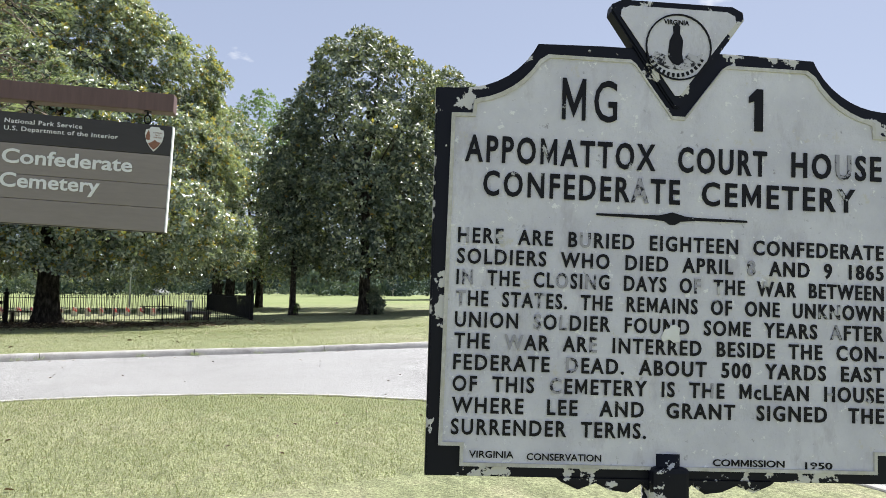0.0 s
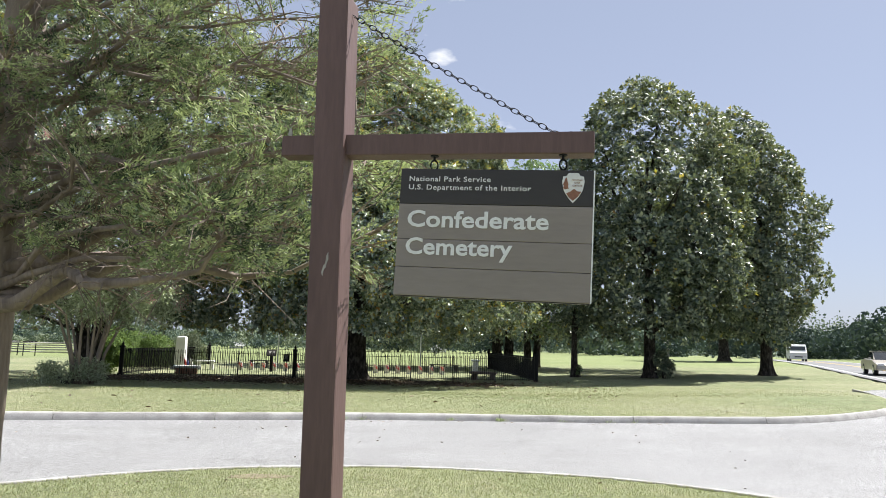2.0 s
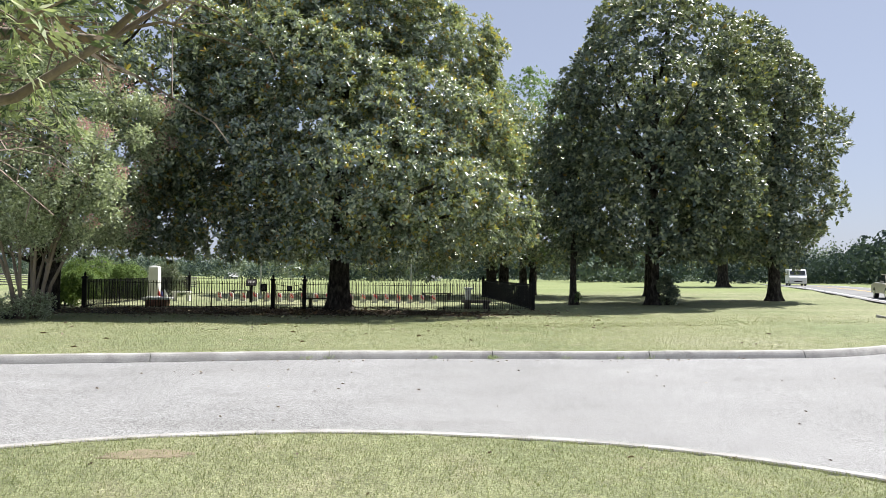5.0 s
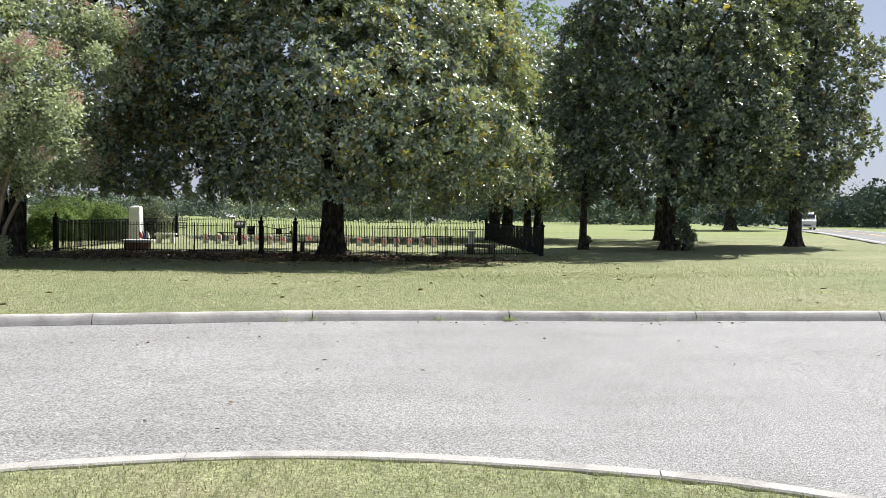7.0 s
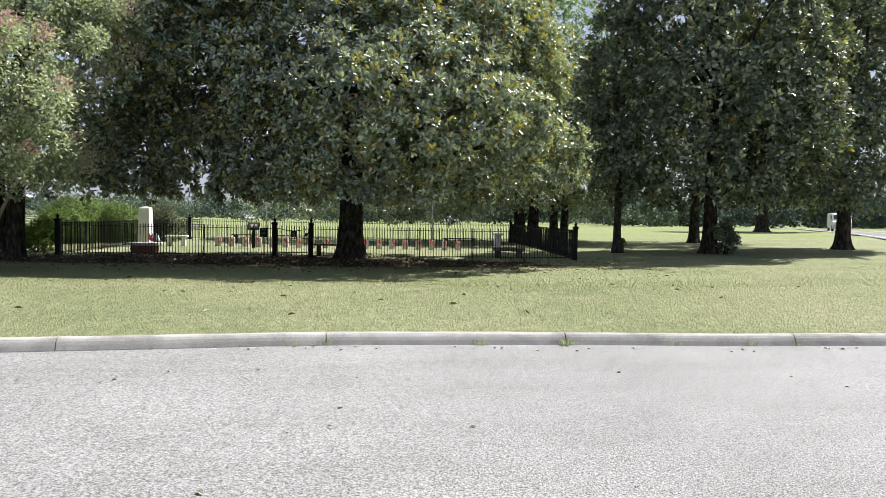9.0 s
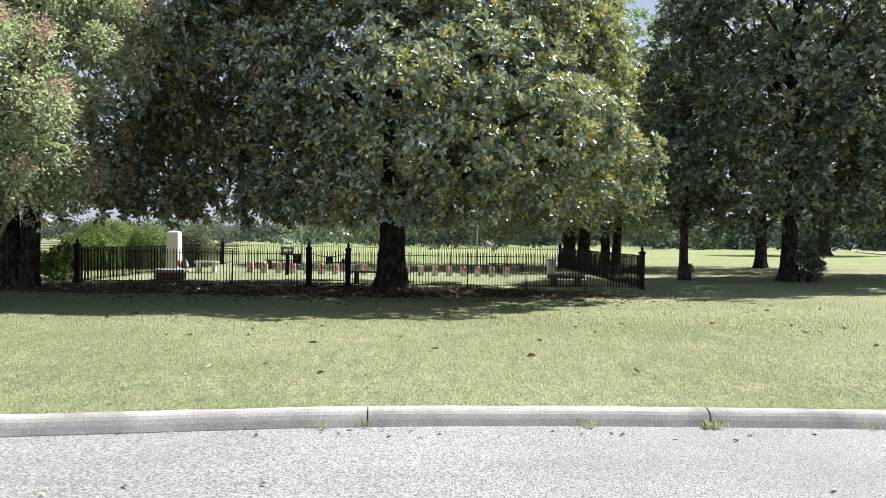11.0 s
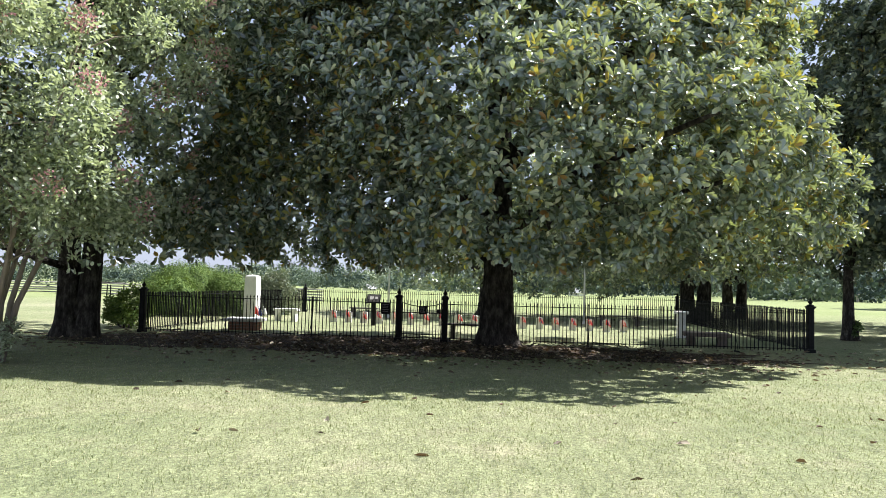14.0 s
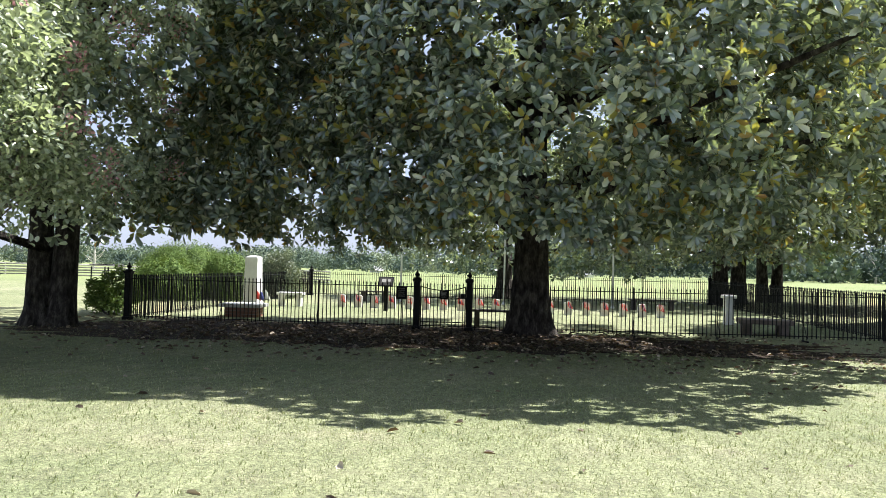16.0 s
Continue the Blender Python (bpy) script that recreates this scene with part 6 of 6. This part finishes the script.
q = np.random.default_rng(81)
sp = []
for x in np.arange(-230, 120, 5.0):
    y = 262 + 18 * math.sin(x * 0.03) + q.uniform(-8, 8)
    sp.append((x + q.uniform(-2, 2), y, q.uniform(4.5, 8.5), q.uniform(3.2, 5.0)))
    sp.append((x + q.uniform(-2, 2), y + 22, q.uniform(6, 9.5), q.uniform(4, 6)))
    sp.append((x + q.uniform(-3, 3), y - 8, q.uniform(2, 4.5), q.uniform(2.5, 4.0)))
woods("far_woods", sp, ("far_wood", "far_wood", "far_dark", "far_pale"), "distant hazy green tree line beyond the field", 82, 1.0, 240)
sp = []
for x in np.arange(-30, 130, 4.0):
    y = 205 - max(0, x) * 0.35 + q.uniform(-6, 6)
    sp.append((x + 12, y, q.uniform(6, 9.5), q.uniform(3.5, 5)))
    sp.append((x + 14, y + 9, q.uniform(8, 11), q.uniform(4, 5.5)))
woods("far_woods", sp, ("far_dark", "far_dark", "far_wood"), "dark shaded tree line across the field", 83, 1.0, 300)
sp = []
for s in np.arange(55, 260, 4.5):
    for o in (16, 22, 30, 40):
        p = HWY + ALONG * s + ACROSS * (o + q.uniform(-2, 2))
        sp.append((p[0], p[1], q.uniform(5, 8.5), q.uniform(2.6, 4.2)))
for s in np.arange(20, 60, 5):
    for o in (24, 32, 42):
        p = HWY + ALONG * s + ACROSS * (o + q.uniform(-2, 2))
        sp.append((p[0], p[1], q.uniform(4.5, 7.5), q.uniform(2.2, 3.4)))
for s in np.arange(110, 300, 6):
    for o in (-12, -20, -30, 3):
        p = HWY + ALONG * s - ACROSS * 0.0006 * (s - 20) ** 2 * 0.6 + ACROSS * (o + q.uniform(-2, 2) + (14 if s > 200 and o > 0 else 0 if o < 0 else 40))
        sp.append((p[0], p[1], q.uniform(5, 8.5), q.uniform(3, 5)))
for s, o, h_, r_ in ((47, 18, 10.5, 3.6), (52, 17, 9.0, 3.2), (66, 17, 8.5, 3.0), (76, 18, 8.5, 3.2)):
    p = HWY + ALONG * s + ACROSS * o
    sp.append((p[0], p[1], h_, r_))
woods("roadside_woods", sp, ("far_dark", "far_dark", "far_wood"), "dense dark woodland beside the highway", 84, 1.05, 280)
# a wooded hill on the skyline
hx, hy = np.linspace(-700, 900, 60), np.linspace(330, 900, 30)


def hill_z(x, y):
    return -4 + 17 * step01(330, 700, y) * (0.75 + 0.25 * np.sin(x * 0.006 + 1.0)) + 16 * np.exp(-((x - 420) / 260) ** 2) * step01(330, 600, y)


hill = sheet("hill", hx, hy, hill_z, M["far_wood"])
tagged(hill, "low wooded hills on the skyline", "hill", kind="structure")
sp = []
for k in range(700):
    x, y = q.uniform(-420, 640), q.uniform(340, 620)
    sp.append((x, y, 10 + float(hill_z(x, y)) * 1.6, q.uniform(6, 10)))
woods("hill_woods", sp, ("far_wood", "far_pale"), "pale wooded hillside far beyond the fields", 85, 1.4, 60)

# left: grove, split-rail fence and wayside panels beyond the left trunk
sp = [(-96 + k * 5.2 + q.uniform(-2, 2), 92 + q.uniform(-8, 8), q.uniform(6, 9), q.uniform(3, 4.2)) for k in range(8)]
woods("left_grove", sp, ("far_wood", "far_pale"), "sunlit green trees beyond the split-rail fence", 86, 0.6, 1800, 14)


def rail_fence(x0, y0, n):
    for i in range(n):
        xa, ya = x0 + i * 2.6, y0 + (0.7 if i % 2 else -0.7)
        xb, yb = x0 + (i + 1) * 2.6, y0 + (-0.7 if i % 2 else 0.7)
        t = thing("rail_fence", xa, ya, lz(xa, ya), math.degrees(math.atan2(yb - ya, xb - xa)), "weathered grey split-rail fence panel in zigzag", "fence", "rail fence")
        L = math.hypot(xb - xa, yb - ya)
        for k in range(5):
            bm = bmesh.new()
            tube(bm, [(-0.25, random.uniform(-0.05, 0.05), 0.12 + k * 0.2), (L / 2, random.uniform(-0.05, 0.05), 0.12 + k * 0.2 + random.uniform(-0.02, 0.02)), (L + 0.25, 0, 0.12 + k * 0.2)], [0.055, 0.06, 0.05], 6)
            part("rail", bm, M["grey_wood"], t)


rail_fence(-46, 66, 12)
for x, y in ((-28.2, 58), (-26.4, 57)):
    t = thing("wayside_panel", x, y, lz(x, y), 25, "low dark wayside panel on two legs", "sign")
    boxed("panel", (1.0, 0.55, 0.06), (0, 0, 1.1), M["iron"], t, 0.01)
    boxed("face", (0.88, 0.46, 0.004), (0, 0, 1.133), M["grey_stone"], t)
    for s in (-0.4, 0.4):
        boxed("leg", (0.07, 0.07, 1.0), (s, 0, 0.45), M["iron"], t)


def shed(x, y, w, d, h, rz, label):
    t = thing("house", x, y, lz(x, y), rz, label, "house")
    boxed("wall", (w, d, h), (0, 0, h / 2 - 0.1), M["stone_white"], t)
    bm = bmesh.new()
    v = [bm.verts.new(c) for c in ((-w / 2 - 0.3, -d / 2 - 0.4, h - 0.3), (w / 2 + 0.3, -d / 2 - 0.4, h - 0.3), (w / 2 + 0.3, 0, h + d * 0.42), (-w / 2 - 0.3, 0, h + d * 0.42), (-w / 2 - 0.3, d / 2 + 0.4, h - 0.3), (w / 2 + 0.3, d / 2 + 0.4, h - 0.3))]
    for f in ((0, 1, 2, 3), (3, 2, 5, 4), (0, 3, 4), (1, 5, 2), (0, 4, 5, 1)):
        bm.faces.new([v[i] for i in f])
    part("roof", bm, M["roof"], t)
    for s in (-0.25, 0.25):
        boxed("window", (w * 0.14, 0.06, h * 0.5), (s * w, -d / 2 - 0.02, h * 0.5), M["car_glass"], t)


shed(-47, 240, 3.4, 3.2, 1.0, 50, "small white house with a grey roof beyond the field")
shed(22, 236, 3.6, 3.4, 1.1, -40, "small white house with a grey roof among far trees")
# bleached dead tree before the far woods


def dead_tree(x, y, sc, seed):
    t = thing("dead_tree", x, y, lz(x, y), 0, "bleached leafless dead tree before the dark woods", "tree")
    g = random.Random(seed)
    bm = bmesh.new()
    tube(bm, [(0, 0, -0.2), (0.1 * sc, 0, 2.0 * sc), (0.0, 0, 5.0 * sc)], [0.22 * sc, 0.17 * sc, 0.05 * sc], 6)
    part("trunk", bm, M["snag"], t)
    for k in range(12):
        z = (1.0 + k * 0.3) * sc
        s_ = 1 if k % 2 else -1
        bm = bmesh.new()
        b0 = Vector((0.05, 0, z))
        e = Vector((s_ * g.uniform(0.8, 2.2), g.uniform(-0.8, 0.8), 0)) * sc + Vector((0, 0, z + g.uniform(0.9, 1.8) * sc))
        mid = b0.lerp(e, 0.5) + Vector((0, 0, -0.1 * sc))
        tube(bm, [b0, mid, e], [0.08 * sc, 0.055 * sc, 0.015 * sc], 5)
        for j in range(3):
            f0 = mid.lerp(e, g.uniform(0.0, 0.7))
            tube(bm, [f0, f0 + Vector((s_ * g.uniform(-0.1, 0.7), g.uniform(-0.4, 0.4), g.uniform(0.4, 0.9))) * sc], [0.035 * sc, 0.01 * sc], 4)
        part("limb", bm, M["snag"], t)


dead_tree(66, 150, 1.0, 9)
dead_tree(-68, 118, 1.0, 10)

# brown guide sign beside the highway
p = HWY + ALONG * 44 + ACROSS * 10.6
t = thing("guide_sign", p[0], p[1], gz(p[0], p[1]), -32, "brown guide sign with illegible pale lettering on two posts", "sign")
boxed("panel", (3.6, 0.05, 1.15), (0, 0, 2.05), M["brick"], t, 0.02)
M["guide_brown"] = two_scale("brown_sign_sheet", [(0.3, (0.13, 0.07, 0.035)), (0.7, (0.15, 0.08, 0.04))], 2.0, 30.0, 0.5)
t.children[0].data.materials[0] = M["guide_brown"]
for z, w in ((2.38, 2.9), (2.08, 2.6), (1.78, 2.2)):
    boxed("text_bar", (w, 0.004, 0.13), (0, -0.028, z), M["gold"], t)
for s in (-1.3, 1.3):
    boxed("post", (0.12, 0.12, 2.7), (s, 0.09, 1.25), M["dark_wood"], t, 0.01)

# ---- vehicles ----


def vehicle(name, p, rz, L, W, H, body_m, label, van=False):
    z = gz(p[0], p[1])
    z = float(rise(p[0]) - 0.0072 * max(0, math.hypot(*p) - 75)) + 0.035
    t = thing(name, p[0], p[1], z, rz, label, "van" if van else "car")
    bm = bmesh.new()
    hood = 0.62 * H if not van else 0.5 * H
    if van:
        side = [(-L / 2, 0.28), (-L / 2, 0.50 * H), (-L / 2 + 0.25, 0.56 * H), (-L / 2 + 0.95, H * 0.97), (-L / 2 + 1.2, H), (L / 2 - 0.05, H), (L / 2, H * 0.9), (L / 2, 0.3)]
    else:
        side = [(-L / 2, 0.30), (-L / 2 + 0.03, 0.60), (-L / 2 + 0.25, 0.72), (-L / 2 + 1.3, 0.90), (L / 2 - 1.05, 0.95), (L / 2 - 0.1, 0.86), (L / 2, 0.62), (L / 2, 0.30)]
    rows_ = []
    for y, k in ((-W / 2, 0.0), (-W / 2 + 0.06, 1.0), (W / 2 - 0.06, 1.0), (W / 2, 0.0)):
        rows_.append([bm.verts.new((x * (0.985 if not k else 1), y, 0.3 + (zz - 0.3) * (0.95 if not k else 1))) for x, zz in side])
    for a, b in zip(rows_, rows_[1:]):
        for i in range(len(side)):
            j = (i + 1) % len(side)
            bm.faces.new((a[i], a[j], b[j], b[i]))
    bm.faces.new(rows_[0][::-1])
    bm.faces.new(rows_[-1])
    bmesh.ops.recalc_face_normals(bm, faces=bm.faces)
    part("body", bm, body_m, t)
    if not van:
        bm = bmesh.new()
        for pts, mt, nm, w2 in (([(-L / 2 + 1.25, 0.88), (-L / 2 + 1.95, 1.33), (-L / 2 + 2.3, H - 0.03), (L / 2 - 1.75, H - 0.03), (L / 2 - 0.75, 0.9)], M["car_glass"], "cabin_glass", W / 2 - 0.12),):
            a = [bm.verts.new((x, -w2 * (1 if zz < 1 else 0.82), zz)) for x, zz in pts]
            b = [bm.verts.new((x, w2 * (1 if zz < 1 else 0.82), zz)) for x, zz in pts]
            for i in range(len(pts) - 1):
                bm.faces.new((a[i], b[i], b[i + 1], a[i + 1]))
            bm.faces.new(a)
            bm.faces.new(b[::-1])
            bmesh.ops.recalc_face_normals(bm, faces=bm.faces)
            part(nm, bm, mt, t)
        boxed("roof", (L - 4.05 + 0.25, W * 0.76, 0.05), (0.28, 0, H - 0.015), body_m, t, 0.02)
        for s in (-1, 1):
            bm = bmesh.new()
            tube(bm, [(-L / 2 + 1.22, s * (W / 2 - 0.13), 0.88), (-L / 2 + 2.3, s * (W / 2 - 0.3), H - 0.02)], [0.04, 0.04], 6)
            part("pillar", bm, body_m, t)
    else:
        bm = bmesh.new()
        box(bm, 0, 0, 0, 0.03, W * 0.86, 0.62, 0.01, Matrix.Translation((-L / 2 + 0.59, 0, H * 0.77)) @ Matrix.Rotation(radians(41), 4, "Y"))
        part("windscreen", bm, M["car_glass"], t)
        for s in (-1, 1):
            boxed("side_window", (0.8, 0.02, 0.5), (-L / 2 + 1.55, s * (W / 2 + 0.002), H * 0.76), M["car_glass"], t, 0.01)
    boxed("grille", (0.04, W * 0.45, 0.14), (-L / 2 - 0.005, 0, 0.55), M["iron"], t, 0.01)
    boxed("bumper", (0.12, W * 0.94, 0.18), (-L / 2 - 0.01, 0, 0.38), body_m, t, 0.03)
    boxed("number_plate", (0.015, 0.32, 0.12), (-L / 2 - 0.08, 0, 0.40), M["sign_white"], t)
    for s in (-1, 1):
        boxed("headlight", (0.08, 0.34, 0.14), (-L / 2 + 0.04, s * (W / 2 - 0.25), 0.62), M["lamp_glass"], t, 0.03)
        boxed("mirror", (0.1, 0.16, 0.12), (-L / 2 + 1.45, s * (W / 2 + 0.06), 0.97 if not van else 1.3), body_m, t, 0.02)
        for x in (-L / 2 + 0.85, L / 2 - 0.9):
            bm = bmesh.new()
            bmesh.ops.create_cone(bm, cap_ends=True, segments=20, radius1=0.32, radius2=0.32, depth=0.21, matrix=Matrix.Translation((x, s * (W / 2 - 0.1), 0.32)) @ Matrix.Rotation(math.pi / 2, 4, "X"))
            wh = part("wheel", bm, M["tyre"], t)
            bm = bmesh.new()
            bmesh.ops.create_cone(bm, cap_ends=True, segments=16, radius1=0.2, radius2=0.17, depth=0.23, matrix=Matrix.Translation((x, s * (W / 2 - 0.095), 0.32)) @ Matrix.Rotation(math.pi / 2, 4, "X"))
            part("rim", bm, M["chrome"], wh)
    return t


face = math.degrees(math.atan2(ALONG[1], ALONG[0]))
vehicle("car", HWY + ALONG * 12.0 + ACROSS * 1.45, face, 4.7, 1.8, 1.42, M["car_body"], "champagne saloon car on the near lane of the highway")
vehicle("van", HWY + ALONG * 62.0 + ACROSS * 1.2, face, 5.2, 1.95, 2.1, M["van_body"], "white van far down the highway", True)
